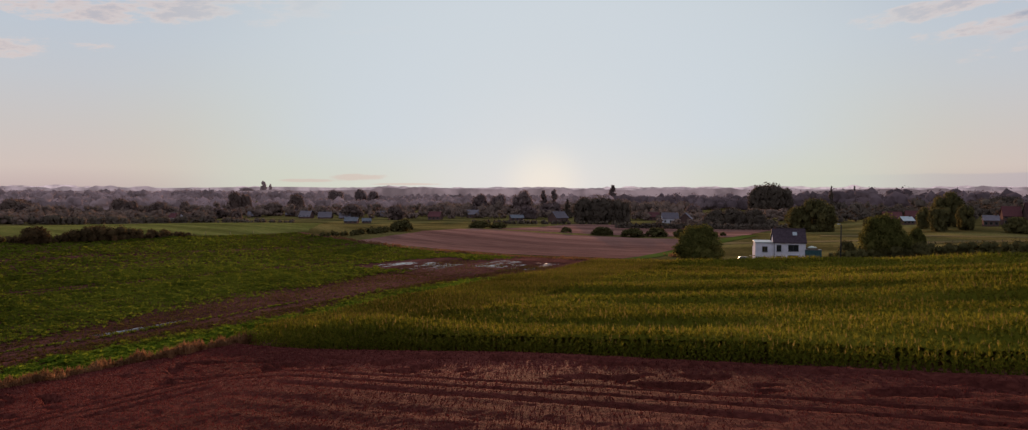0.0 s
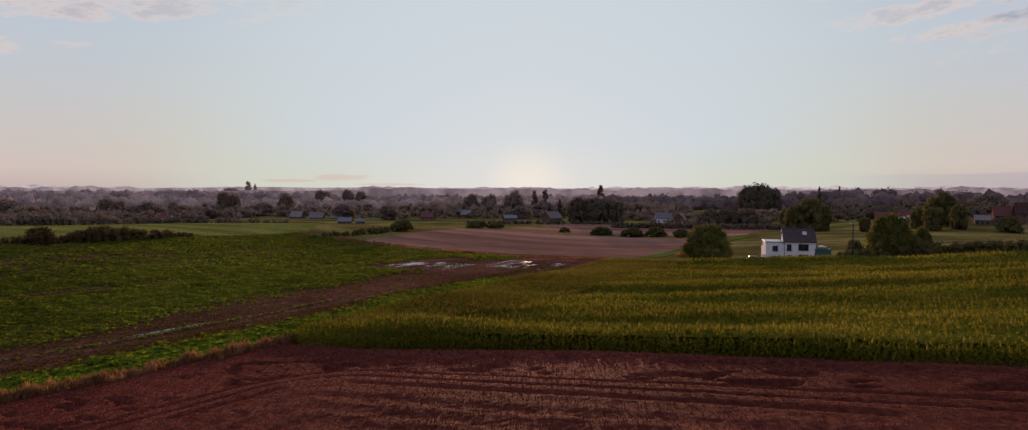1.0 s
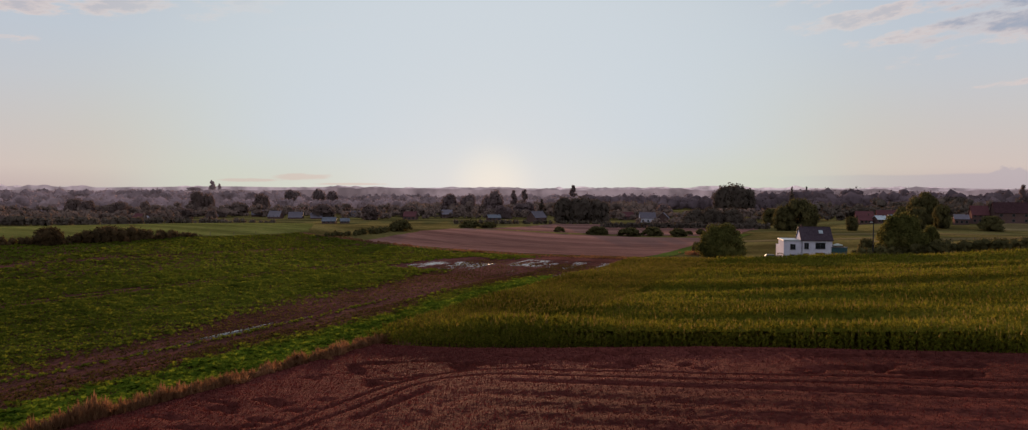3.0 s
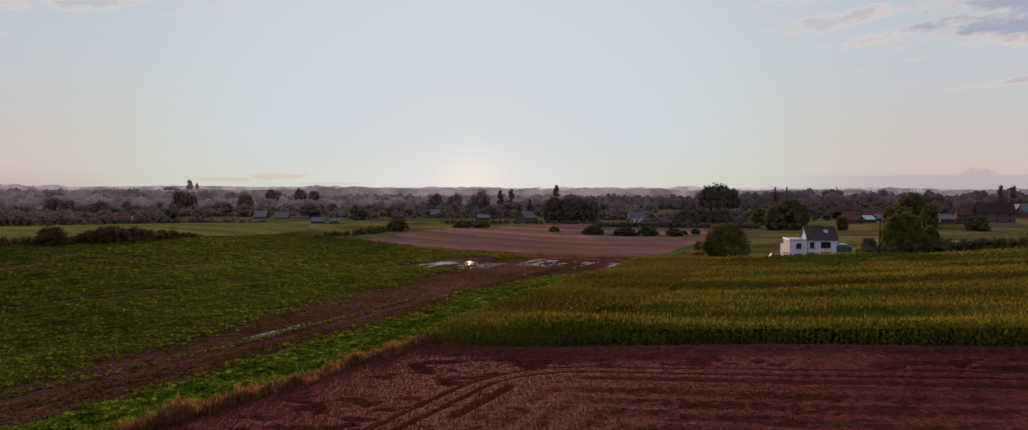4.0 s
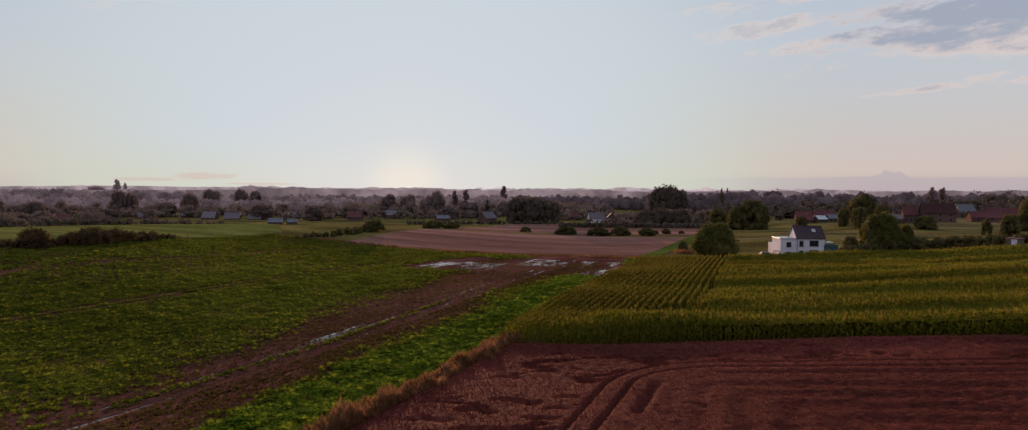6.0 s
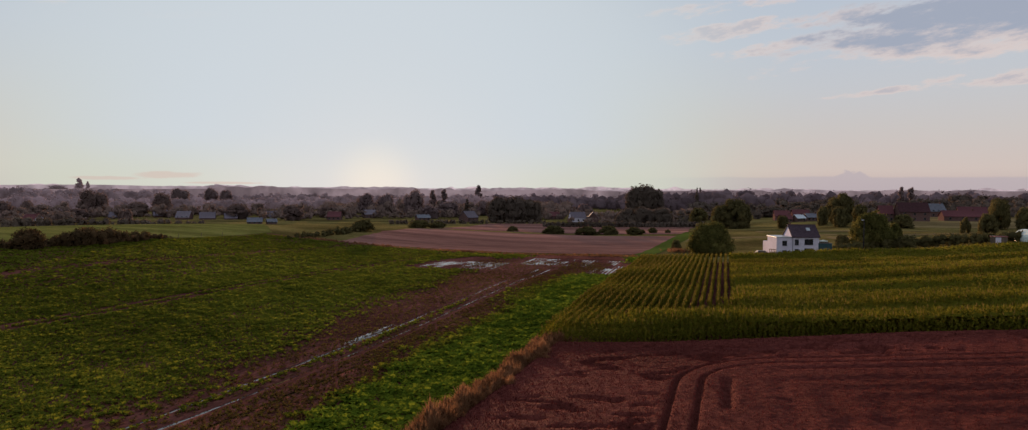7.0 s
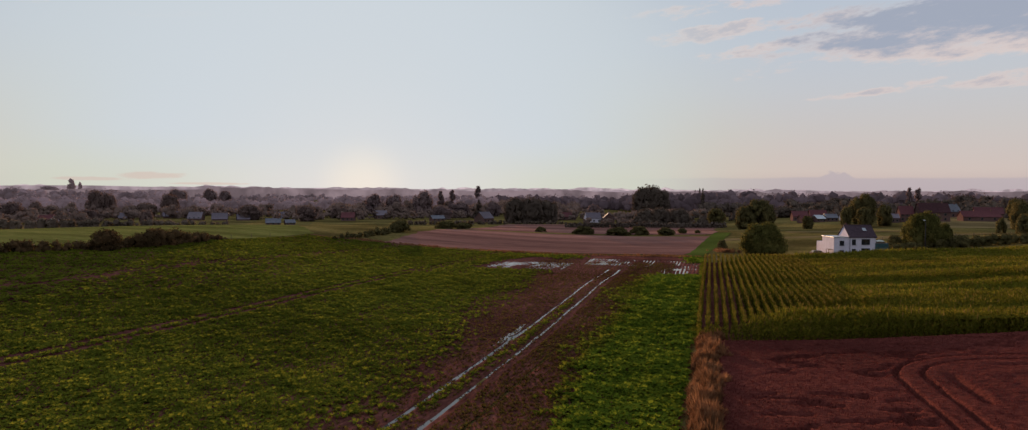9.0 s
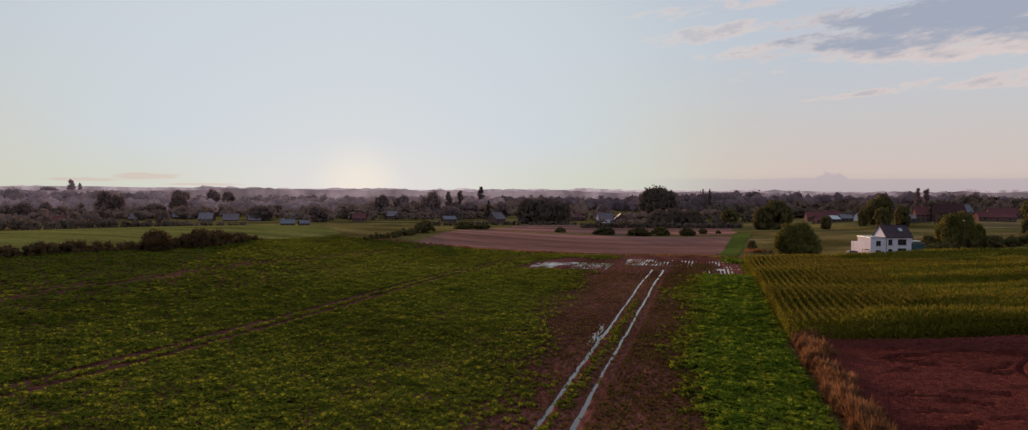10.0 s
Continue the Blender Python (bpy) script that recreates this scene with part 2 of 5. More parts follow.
M_DRY = material("dry_grass_blades", [(0.0, (0.12, 0.05, 0.026)), (0.5, (0.2, 0.092, 0.045)), (1.0, (0.3, 0.15, 0.075))], 0.4, 3, 0.9, island=0.5, big=0.15, translucent=0.35, spec=0.0)
M_BARK = material("bark", [(0.0, (0.035, 0.026, 0.02)), (1.0, (0.10, 0.075, 0.055))], 2.5, 5, 0.9, 0.6, 8.0)
# a little haze is in this colour: its blue is raised above plain foliage
M_LEAF = material("broad_leaves", [(0.0, (0.07, 0.06, 0.028)), (0.5, (0.125, 0.102, 0.042)), (1.0, (0.20, 0.155, 0.058))], 0.2, 3, 0.75, island=0.6, per_object=0.15, translucent=0.4, big_amount=0.2, spec=0.0)
M_LEAF_NEAR = material("thicket_leaves", [(0.0, (0.06, 0.058, 0.018)), (0.5, (0.125, 0.112, 0.032)), (1.0, (0.23, 0.188, 0.058))], 0.2, 3, 0.7, island=0.6, translucent=0.5, big_amount=0.2, spec=0.0)
# haze is put into these far leaf colours: greyer and paler than foliage
M_LEAF_FAR = material("village_leaves_hazed", [(0.0, (0.105, 0.076, 0.062)), (0.5, (0.142, 0.103, 0.08)), (1.0, (0.185, 0.135, 0.095))], 0.1, 3, 0.9, island=0.08, per_object=0.45, translucent=0.3, big_amount=0.2, spec=0.0)
# palest of them, for the haze around the sun
M_LEAF_HAZED = material("pale_haze_leaves", [(0.0, (0.215, 0.143, 0.138)), (0.5, (0.25, 0.168, 0.16)), (1.0, (0.29, 0.198, 0.178))], 0.1, 3, 0.9, island=0.06, per_object=0.45, translucent=0.4, big_amount=0.2, spec=0.0)
# haze in the colour again: lighter than the eastern leaves, being nearer the sun
M_LEAF_WEST = material("haze_tinted_leaves", [(0.0, (0.16, 0.104, 0.094)), (0.5, (0.195, 0.128, 0.11)), (1.0, (0.24, 0.16, 0.124))], 0.1, 3, 0.9, island=0.06, per_object=0.5, translucent=0.35, big_amount=0.2, spec=0.0)
M_SHEET = material("bluish_sheet_roof", [(0.0, (0.085, 0.085, 0.105)), (1.0, (0.14, 0.138, 0.165))], 0.6, 4, 0.55, spec=0.2)
M_LEAF_RED = material("hedge_leaves", [(0.0, (0.05, 0.034, 0.018)), (0.6, (0.095, 0.058, 0.028)), (1.0, (0.18, 0.09, 0.042))], 0.25, 3, 0.8, island=0.6, translucent=0.3, spec=0.0)
# woods that glow mauve in place of haze, more strongly on the sunward side
M_WOOD_FAR = material("western_woods_haze_glow", [(0.0, (0.205, 0.145, 0.16)), (1.0, (0.25, 0.18, 0.19))], 0.05, 3, 0.95, island=0.04, spec=0.0, glow=0.3, translucent=0.35)
M_WOOD_EAST = material("eastern_woods_haze_glow", [(0.0, (0.105, 0.072, 0.082)), (1.0, (0.14, 0.098, 0.105))], 0.05, 3, 0.95, island=0.04, spec=0.0, glow=0.12, translucent=0.25)
M_RENDER = material("white_render", [(0.0, (0.50, 0.46, 0.54)), (1.0, (0.60, 0.555, 0.645))], 1.2, 5, 0.85, 0.15, 20.0, 0.2, 0.06, spec=0.0)
M_SLATE = material("dark_slate", [(0.0, (0.045, 0.028, 0.037)), (1.0, (0.09, 0.06, 0.074))], 2.0, 4, 0.7, 0.3, 10.0, spec=0.05)
M_GLASS = material("dark_glass", [(0.0, (0.012, 0.013, 0.016)), (1.0, (0.03, 0.03, 0.035))], 1.0, 2, 0.08, spec=0.7)
M_FRAME = material("grey_frames", [(0.0, (0.06, 0.06, 0.065)), (1.0, (0.10, 0.10, 0.11))], 3.0, 2, 0.5)
M_BRICK = material("red_brick", [(0.0, (0.085, 0.05, 0.047)), (1.0, (0.155, 0.09, 0.08))], 1.5, 5, 0.9, 0.3, 6.0, per_object=0.3, spec=0.0)
# the red is dulled in the colour to stand for haze over the village
M_TILE = material("red_roof_tiles", [(0.0, (0.085, 0.036, 0.041)), (1.0, (0.15, 0.058, 0.062))], 1.2, 5, 0.85, 0.3, 6.0, per_object=0.5, spec=0.0)
M_DARK_TILE = material("dark_roof_tiles", [(0.0, (0.045, 0.022, 0.025)), (1.0, (0.085, 0.042, 0.045))], 1.2, 5, 0.85, 0.3, 6.0, spec=0.0)
M_GREYROOF = material("grey_roof_tiles", [(0.0, (0.10, 0.08, 0.10)), (1.0, (0.20, 0.165, 0.19))], 1.2, 5, 0.7, 0.3, 6.0, per_object=0.4, spec=0.1)
M_POLE = material("dull_dark_steel", [(0.0, (0.03, 0.027, 0.027)), (1.0, (0.05, 0.045, 0.045))], 3.0, 3, 0.9, spec=0.0)
M_METAL = material("pale_metal_roof", [(0.0, (0.34, 0.36, 0.40)), (1.0, (0.48, 0.50, 0.53))], 0.6, 4, 0.4, metal=0.3)
M_WATER = material("standing_water", [(0.0, (0.05, 0.045, 0.045)), (1.0, (0.07, 0.06, 0.06))], 0.5, 2, 0.02, spec=0.14)
M_BOG = material("thin_muddy_water", [(0.0, (0.06, 0.035, 0.032)), (1.0, (0.09, 0.055, 0.05))], 0.8, 4, 0.02, spec=0.05)
M_TIMBER = material("weathered_timber", [(0.0, (0.07, 0.05, 0.035)), (1.0, (0.17, 0.125, 0.09))], 4.0, 5, 0.85, 0.4, 20.0, stretch=(1.0, 1.0, 6.0))
M_TEAL = material("teal_steel", [(0.0, (0.022, 0.06, 0.072)), (1.0, (0.04, 0.095, 0.108))], 2.0, 4, 0.5)
M_PALE = material("pale_fabric", [(0.0, (0.45, 0.52, 0.48)), (1.0, (0.66, 0.70, 0.66))], 1.0, 5, 0.5, 0.3, 4.0)
M_RUST = material("rusted_sheet", [(0.0, (0.16, 0.04, 0.04)), (1.0, (0.30, 0.09, 0.08))], 2.5, 5, 0.7)
# haze painted in: each farther ridge is paler, and all three glow
M_RIDGE = [material("hazed_ridge_near", [(0.0, (0.15, 0.11, 0.122)), (1.0, (0.19, 0.14, 0.15))], 0.01, 4, 1.0, spec=0.0, glow=0.9),
           material("hazed_ridge_middle", [(0.0, (0.24, 0.185, 0.208)), (1.0, (0.28, 0.215, 0.232))], 0.006, 4, 1.0, spec=0.0, glow=0.9),
           material("hazed_ridge_far", [(0.0, (0.37, 0.29, 0.315)), (1.0, (0.41, 0.32, 0.335))], 0.004, 4, 1.0, spec=0.0, glow=0.9)]


# ---- shared helpers ----
def tri_mesh(name, V, T, mats, idx=None, smooth=False, normals=None):
    me = bpy.data.meshes.new(name)
    V, T = np.asarray(V, np.float32), np.asarray(T, np.int32)
    me.vertices.add(len(V))
    me.vertices.foreach_set("co", V.ravel())
    n, k = T.shape
    me.loops.add(n * k)
    me.loops.foreach_set("vertex_index", T.ravel())
    me.polygons.add(n)
    me.polygons.foreach_set("loop_start", np.arange(0, n * k, k, dtype=np.int32))
    for m in (mats if isinstance(mats, (list, tuple)) else [mats]):
        me.materials.append(m)
    if idx is not None:
        me.polygons.foreach_set("material_index", np.asarray(idx, np.int32))
    me.polygons.foreach_set("use_smooth", np.full(n, smooth, dtype=bool))
    me.update(calc_edges=True)
    if normals is not None:
        me.normals_split_custom_set_from_vertices(np.asarray(normals, np.float32))
    return me


def part(name, bm, mat, parent=None, label="", smooth=False):
    """Links a bmesh (or a ready mesh) as one object, under its thing."""
    if isinstance(bm, bmesh.types.BMesh):
        me = bpy.data.meshes.new(name)
        bm.normal_update()
        bm.to_mesh(me)
        bm.free()
        me.materials.append(mat)
        if smooth:
            me.polygons.foreach_set("use_smooth", np.full(len(me.polygons), True, dtype=bool))
    else:
        me = bm
    ob = new(name, me)
    if parent is not None:
        ob.parent = parent
    if label:
        tagged(ob, label)
    return ob


def boxes(*specs, bevel=0.0):
    """A bmesh of boxes (x0, x1, y0, y1, z0, z1)."""
    bm = bmesh.new()
    for x0, x1, y0, y1, z0, z1 in specs:
        vs = [bm.verts.new(c) for c in ((x0, y0, z0), (x1, y0, z0), (x1, y1, z0), (x0, y1, z0), (x0, y0, z1), (x1, y0, z1), (x1, y1, z1), (x0, y1, z1))]
        for f in ((0, 3, 2, 1), (4, 5, 6, 7), (0, 1, 5, 4), (1, 2, 6, 5), (2, 3, 7, 6), (3, 0, 4, 7)):
            bm.faces.new([vs[i] for i in f])
    if bevel:
        bmesh.ops.bevel(bm, geom=bm.edges[:], offset=bevel, segments=1, affect="EDGES")
    return bm


def prism(outline, y0, y1):
    """A bmesh of an outline in (x, z), drawn out from y0 to y1."""
    bm = bmesh.new()
    a = [bm.verts.new((x, y0, z)) for x, z in outline]
    b = [bm.verts.new((x, y1, z)) for x, z in outline]
    bm.faces.new(a)
    bm.faces.new(b[::-1])
    n = len(outline)
    for i in range(n):
        bm.faces.new((a[i], b[i], b[(i + 1) % n], a[(i + 1) % n]))
    bmesh.ops.recalc_face_normals(bm, faces=bm.faces[:])
    return bm


def tube(bm, p, q, r0, r1, sides=7):
    p, q = Vector(p), Vector(q)
    rot = (q - p).to_track_quat("Z", "Y").to_matrix()
    rings = []
    for c, r in ((p, r0), (q, r1)):
        rings.append([bm.verts.new(c + rot @ Vector((r * math.cos(2 * math.pi * i / sides), r * math.sin(2 * math.pi * i / sides), 0))) for i in range(sides)])
    for i in range(sides):
        bm.faces.new((rings[0][i], rings[0][(i + 1) % sides], rings[1][(i + 1) % sides], rings[1][i]))
    bm.faces.new(rings[1])
    bm.faces.new(rings[0][::-1])


def sst(a, b, v):
    s = np.clip((v - a) / (b - a), 0, 1)
    return s * s * (3 - 2 * s)


def vnoise(x, y, seed=0):
    """Smooth value noise, 0 to 1, one cell a unit."""
    xi, yi = np.floor(x).astype(np.int64), np.floor(y).astype(np.int64)
    fx, fy = x - xi, y - yi
    fx, fy = fx * fx * (3 - 2 * fx), fy * fy * (3 - 2 * fy)

    def h(a, b):
        n = (a * 374761393 + b * 668265263 + seed * 974711) & 0x7FFFFFFF
        n = ((n ^ (n >> 13)) * 1274126177) & 0x7FFFFFFF
        return ((n ^ (n >> 16)) & 0xFFFF) / 65535.0
    return (h(xi, yi) * (1 - fx) + h(xi + 1, yi) * fx) * (1 - fy) + (h(xi, yi + 1) * (1 - fx) + h(xi + 1, yi + 1) * fx) * fy


def fnoise(x, y, seed=0, octaves=3):
    s, a, t = 0.0, 1.0, 0.0
    for o in range(octaves):
        s, t = s + a * vnoise(x * 2 ** o, y * 2 ** o, seed + o), t + a
        a *= 0.5
    return s / t


# ---- the lie of the land ----
# gentle rises and hollows, every 60 m, from the near side away
HILLS = [
    (-0.23, -1.92, -1.56, 0.81, 1.11, 1.26, 0.15),
    (-0.45, -0.84, -3.54, -2.37, 0.81, 0.63, 0.25),
    (0.47, 0.61, -0.78, 0.40, -1.19, 0.89, 1.35),
    (4.60, 2.32, -1.07, 0.00, -1.09, 1.87, 1.63),
    (2.66, 1.62, 0.35, 0.05, 0.24, 1.37, 1.22),
    (1.03, 3.03, 2.16, 0.32, -0.37, 0.23, 0.43),
]
HX, HY, HS = np.arange(-180, 181, 60.0), np.arange(20, 321, 60.0), 48.0


# the fields lie square to one another: u runs along the wheel tracks, v to their right
UX, UY, NX, NY, OX, OY = 0.523, 0.852, 0.852, -0.523, -71.0, 60.5


def land(x, y):
    """Height of the ground."""
    x, y = np.asarray(x, float), np.asarray(y, float)
    r = np.hypot(x, y - 100)
    z = 6 - 9.5 * sst(20, 260, y) - 2.5 * sst(300, 600, y) + 20 * sst(900, 3200, r) + 3.0 * sst(120, 320, np.abs(x)) * (1 - sst(330, 600, y))
    for row, hy in zip(HILLS, HY):
        gy = np.exp(-(y - hy) ** 2 / (2 * HS * HS))
        for w, hx in zip(row, HX):
            z = z + w * gy * np.exp(-(x - hx) ** 2 / (2 * HS * HS))
    # the boggy end of the beet field lies level
    u, v = (x - OX) * UX + (y - OY) * UY, (x - OX) * NX + (y - OY) * NY
    bog = sst(96, 114, u) * (1 - sst(146, 162, u)) * sst(-50, -36, v) * (1 - sst(18, 34, v))
    # the farms stand on a slight rise
    rise = (2.3 * sst(165, 205, x) + 1.0 * sst(215, 240, x)) * sst(250, 305, y) * (1 - sst(450, 650, y))
    return z + 0.94 * bog * (-2.1 - z) + rise


def xy(u, v):
    return OX + u * UX + v * NX, OY + u * UY + v * NY


def grid_faces(n, m):
    a = np.arange(n * m).reshape(n, m)
    return np.stack([a[:-1, :-1], a[:-1, 1:], a[1:, 1:], a[1:, :-1]], -1).reshape(-1, 4)[:, ::-1]


def sheet(name, us, vs, lift, mat, label, kind="structure", category=""):
    """A field's surface on a grid of (u, v), lifted over the land."""
    U, V = np.meshgrid(us, vs, indexing="ij")
    X, Y = xy(U, V)
    Zs = land(X, Y) + lift(U, V)
    me = tri_mesh(name, np.stack([X, Y, Zs], -1).reshape(-1, 3), grid_faces(*U.shape)[:, ::-1], mat, smooth=True)
    return tagged(new(name, me), label, category or "field", kind=kind)


def patch(name, corners, n, m, lift, mat, label, kind="structure", category="field", rough_edge=0.0):
    """A four-cornered field, near left, near right, far right, far left."""
    s, t = np.meshgrid(np.linspace(0, 1, n), np.linspace(0, 1, m), indexing="ij")
    c = np.array(corners, float)
    P = (c[0] * ((1 - s) * (1 - t))[..., None] + c[1] * (s * (1 - t))[..., None] + c[2] * (s * t)[..., None] + c[3] * ((1 - s) * t)[..., None])
    if rough_edge:
        P = P + rough_edge * (np.stack([fnoise(P[..., 0] / 12, P[..., 1] / 12, 3), fnoise(P[..., 0] / 12, P[..., 1] / 12, 8)], -1) - 0.5)
    Zs = land(P[..., 0], P[..., 1]) + lift
    me = tri_mesh(name, np.concatenate([P, Zs[..., None]], -1).reshape(-1, 3), grid_faces(n, m)[:, ::-1], mat, smooth=True)
    return tagged(new(name, me), label, category, kind=kind)


def scatter(TV, TT, pos, yaw, size, lean=None):
    """Copies of a small template, joined: places, turns, sizes (n or n x 3)."""
    TV, n = np.asarray(TV, float), len(pos)
    size = np.asarray(size, float)
    size = size[:, None] * np.ones(3) if size.ndim == 1 else size
    P = TV[None] * size[:, None, :]
    if lean is not None:
        P[..., 0] += lean[:, None, 0] * P[..., 2]
        P[..., 1] += lean[:, None, 1] * P[..., 2]
    c, s = np.cos(yaw)[:, None], np.sin(yaw)[:, None]
    Q = np.stack([P[..., 0] * c - P[..., 1] * s, P[..., 0] * s + P[..., 1] * c, P[..., 2]], -1) + pos[:, None, :]
    T = np.asarray(TT)[None] + (np.arange(n) * len(TV))[:, None, None]
    return Q.reshape(-1, 3), T.reshape(-1, 3)


def gather(bits):
    """Joins (V, T) pairs."""
    V, T, o = [], [], 0
    for v, t in bits:
        V.append(v)
        T.append(t + o)
        o += len(v)
    return np.concatenate(V), np.concatenate(T)


# ---- the ground, one sheet to the horizon ----
def build_ground():
    k = np.linspace(-1, 1, 231)
    gx = 150 * np.sinh(4.07 * k)
    gy = 130 + 150 * np.sinh(4.07 * k)
    X, Y = np.meshgrid(gx, gy, indexing="ij")
    me = tri_mesh("ground", np.stack([X, Y, land(X, Y)], -1).reshape(-1, 3), grid_faces(231, 231), M_GRASS, smooth=True)
    me.flip_normals() if me.polygons[0].normal.z < 0 else None
    tagged(new("ground", me), "gently rolling meadow ground with patchy green grass", "ground", kind="structure")


build_ground()
rng = np.random.default_rng(7)

# the brown field beyond the tracks, the strip behind it, the mown path, the pasture
patch("stubble_field", [(-58, 253), (35, 205), (86, 270), (-20, 348)], 90, 90, 0.12, M_STUBBLE, "brown harvested stubble field with faint drill lines", rough_edge=6.0)
patch("stubble_field", [(-12, 356), (94, 283), (165, 400), (40, 450)], 60, 60, 0.12, M_STUBBLE, "narrow brown stubble field before the village", rough_edge=5.0)
patch("mown_path", [(31, 200), (36, 196.8), (106, 289), (100, 294)], 12, 60, 0.16, M_LUSH, "bright green mown grass path beside the field", category="path", rough_edge=2.0)
M_HAY = material("cut_hay", [(0.0, (0.12, 0.085, 0.035)), (0.5, (0.17, 0.12, 0.055)), (1.0, (0.24, 0.165, 0.085))], 0.5, 6, 0.95, 0.4, 5.0, 0.03, 0.3, spec=0.0, stretch=(4.0, 0.6, 1.0), turn=-20)
patch("hay_meadow", [(205, 275), (300, 258), (350, 345), (262, 345)], 40, 30, 0.12, M_HAY, "tan cut hay meadow between the trees", rough_edge=8.0)
patch("hay_meadow", [(112, 208), (165, 196), (172, 206), (118, 220)], 30, 12, 0.12, M_HAY, "strip of dry yellow grass behind the house", rough_edge=5.0)
patch("hay_meadow", [(72, 250), (128, 226), (132, 233), (78, 258)], 40, 8, 0.13, M_HAY, "pale mown strip in the meadow", rough_edge=5.0)
patch("hay_meadow", [(120, 268), (185, 236), (190, 246), (126, 279)], 40, 10, 0.13, M_HAY, "tan raked strip in the meadow", rough_edge=6.0)
patch("pasture", [(-175, 121), (-83, 271), (-95, 345), (-340, 300)], 80, 60, 0.12, M_PASTURE, "pale dry pasture with worn yellowish grass", rough_edge=3.0)


# ---- the beet field with its mud and wheel tracks ----
def mud(u, v):
    """1 where the ground is bare, 0 where leaves close."""
    n = fnoise(u / 9, v / 6, 21) - 0.5
    n2 = fnoise(u / 2.5, v / 2.0, 31) - 0.5
    lo = -4.5 - 2.5 * sst(5, 25, u) - 7.0 * sst(25, 52, u) * (0.55 + 0.9 * fnoise(u / 14, v * 0, 5)) - 2 * sst(70, 110, u) + 5 * n + 2 * n2
    hi = 7.6 - 1.6 * sst(45, 75, u) + 2.6 * sst(40, 0, u) + 8.5 * sst(98, 128, u) + 6 * n + 2.5 * n2
    core = sst(lo - 7.0, lo + 3.5, v) * (1 - sst(hi - 3.5, hi + 4.5, v))
    far = sst(111, 117, u + 7 * n) * (1 - sst(141, 147, u + 5 * n)) * sst(-37, -34, v + 8 * n - 0.25 * (u - 120))
    return np.maximum(core, far)


RUTS = (-2.7, 0.05)      # where the two wheels ran


def rut(u, v):
    w = 0.3 * (fnoise(u / 5, v * 0, 44) - 0.5) + 0.9 * sst(22, -8, u)
    d = np.minimum(np.abs(v - RUTS[0] - w), np.abs(v - RUTS[1] - w))
    return np.exp(-(d / 0.21) ** 2)


def clods(u, v):
    return 0.09 * (fnoise(u / 0.9, v / 0.6, 51) - 0.5) + 0.12 * (fnoise(u / 4, v / 3, 52) - 0.5) + 0.03 * np.cos(v * 2 * math.pi / 0.5)


def soil_main(u, v):
    tracks = sst(-6.2, -5.6, v) * (1 - sst(3.6, 4.2, v)) * (1 - sst(131, 132, u))
    wet = sst(108, 109, u) * (1 - sst(150, 151, u)) * sst(-40, -39, v)
    tram = sum(np.exp(-((v - c) / 0.4) ** 2) for c in (-45.6, -43.4, -83.1, -80.9))
    return 0.15 + clods(u, v) - 0.12 * tram - 0.6 * np.maximum(tracks, wet)


def soil_tracks(u, v):
    return 0.15 + clods(u, v) * (1 - 0.6 * rut(u, v)) - 0.26 * rut(u, v) + 0.05 * np.exp(-((v + 1.2) / 0.9) ** 2)


def soil_wet(u, v):
    return 0.15 + 0.5 * clods(u, v) + 0.04 * np.cos(v * 2 * math.pi / 0.9 + 3 * fnoise(u / 9, v / 9, 63)) + 0.2 * (fnoise(u / 6, v / 2.2, 61) - 0.5) - 0.2 * rut(u, v) * (1 - sst(126, 130, u))


sheet("beet_field_soil", np.arange(-70, 169, 1.1), np.arange(-118, 20.3, 0.65), soil_main, M_SOIL, "dark reddish bare soil between the beet rows")
sheet("wheel_tracks", np.arange(-40, 131, 0.4), np.arange(-6, 4.05, 0.16), soil_tracks, M_SOIL, "two deep muddy tractor ruts across the field", category="track")
sheet("waterlogged_soil", np.arange(108.5, 150.6, 0.5), np.arange(-39.5, 20.3, 0.15), soil_wet, M_SOIL, "waterlogged dark furrows at the end of the field")


WATER_A, WATER_B, WATER_C = -1.975, -1.99, -1.93


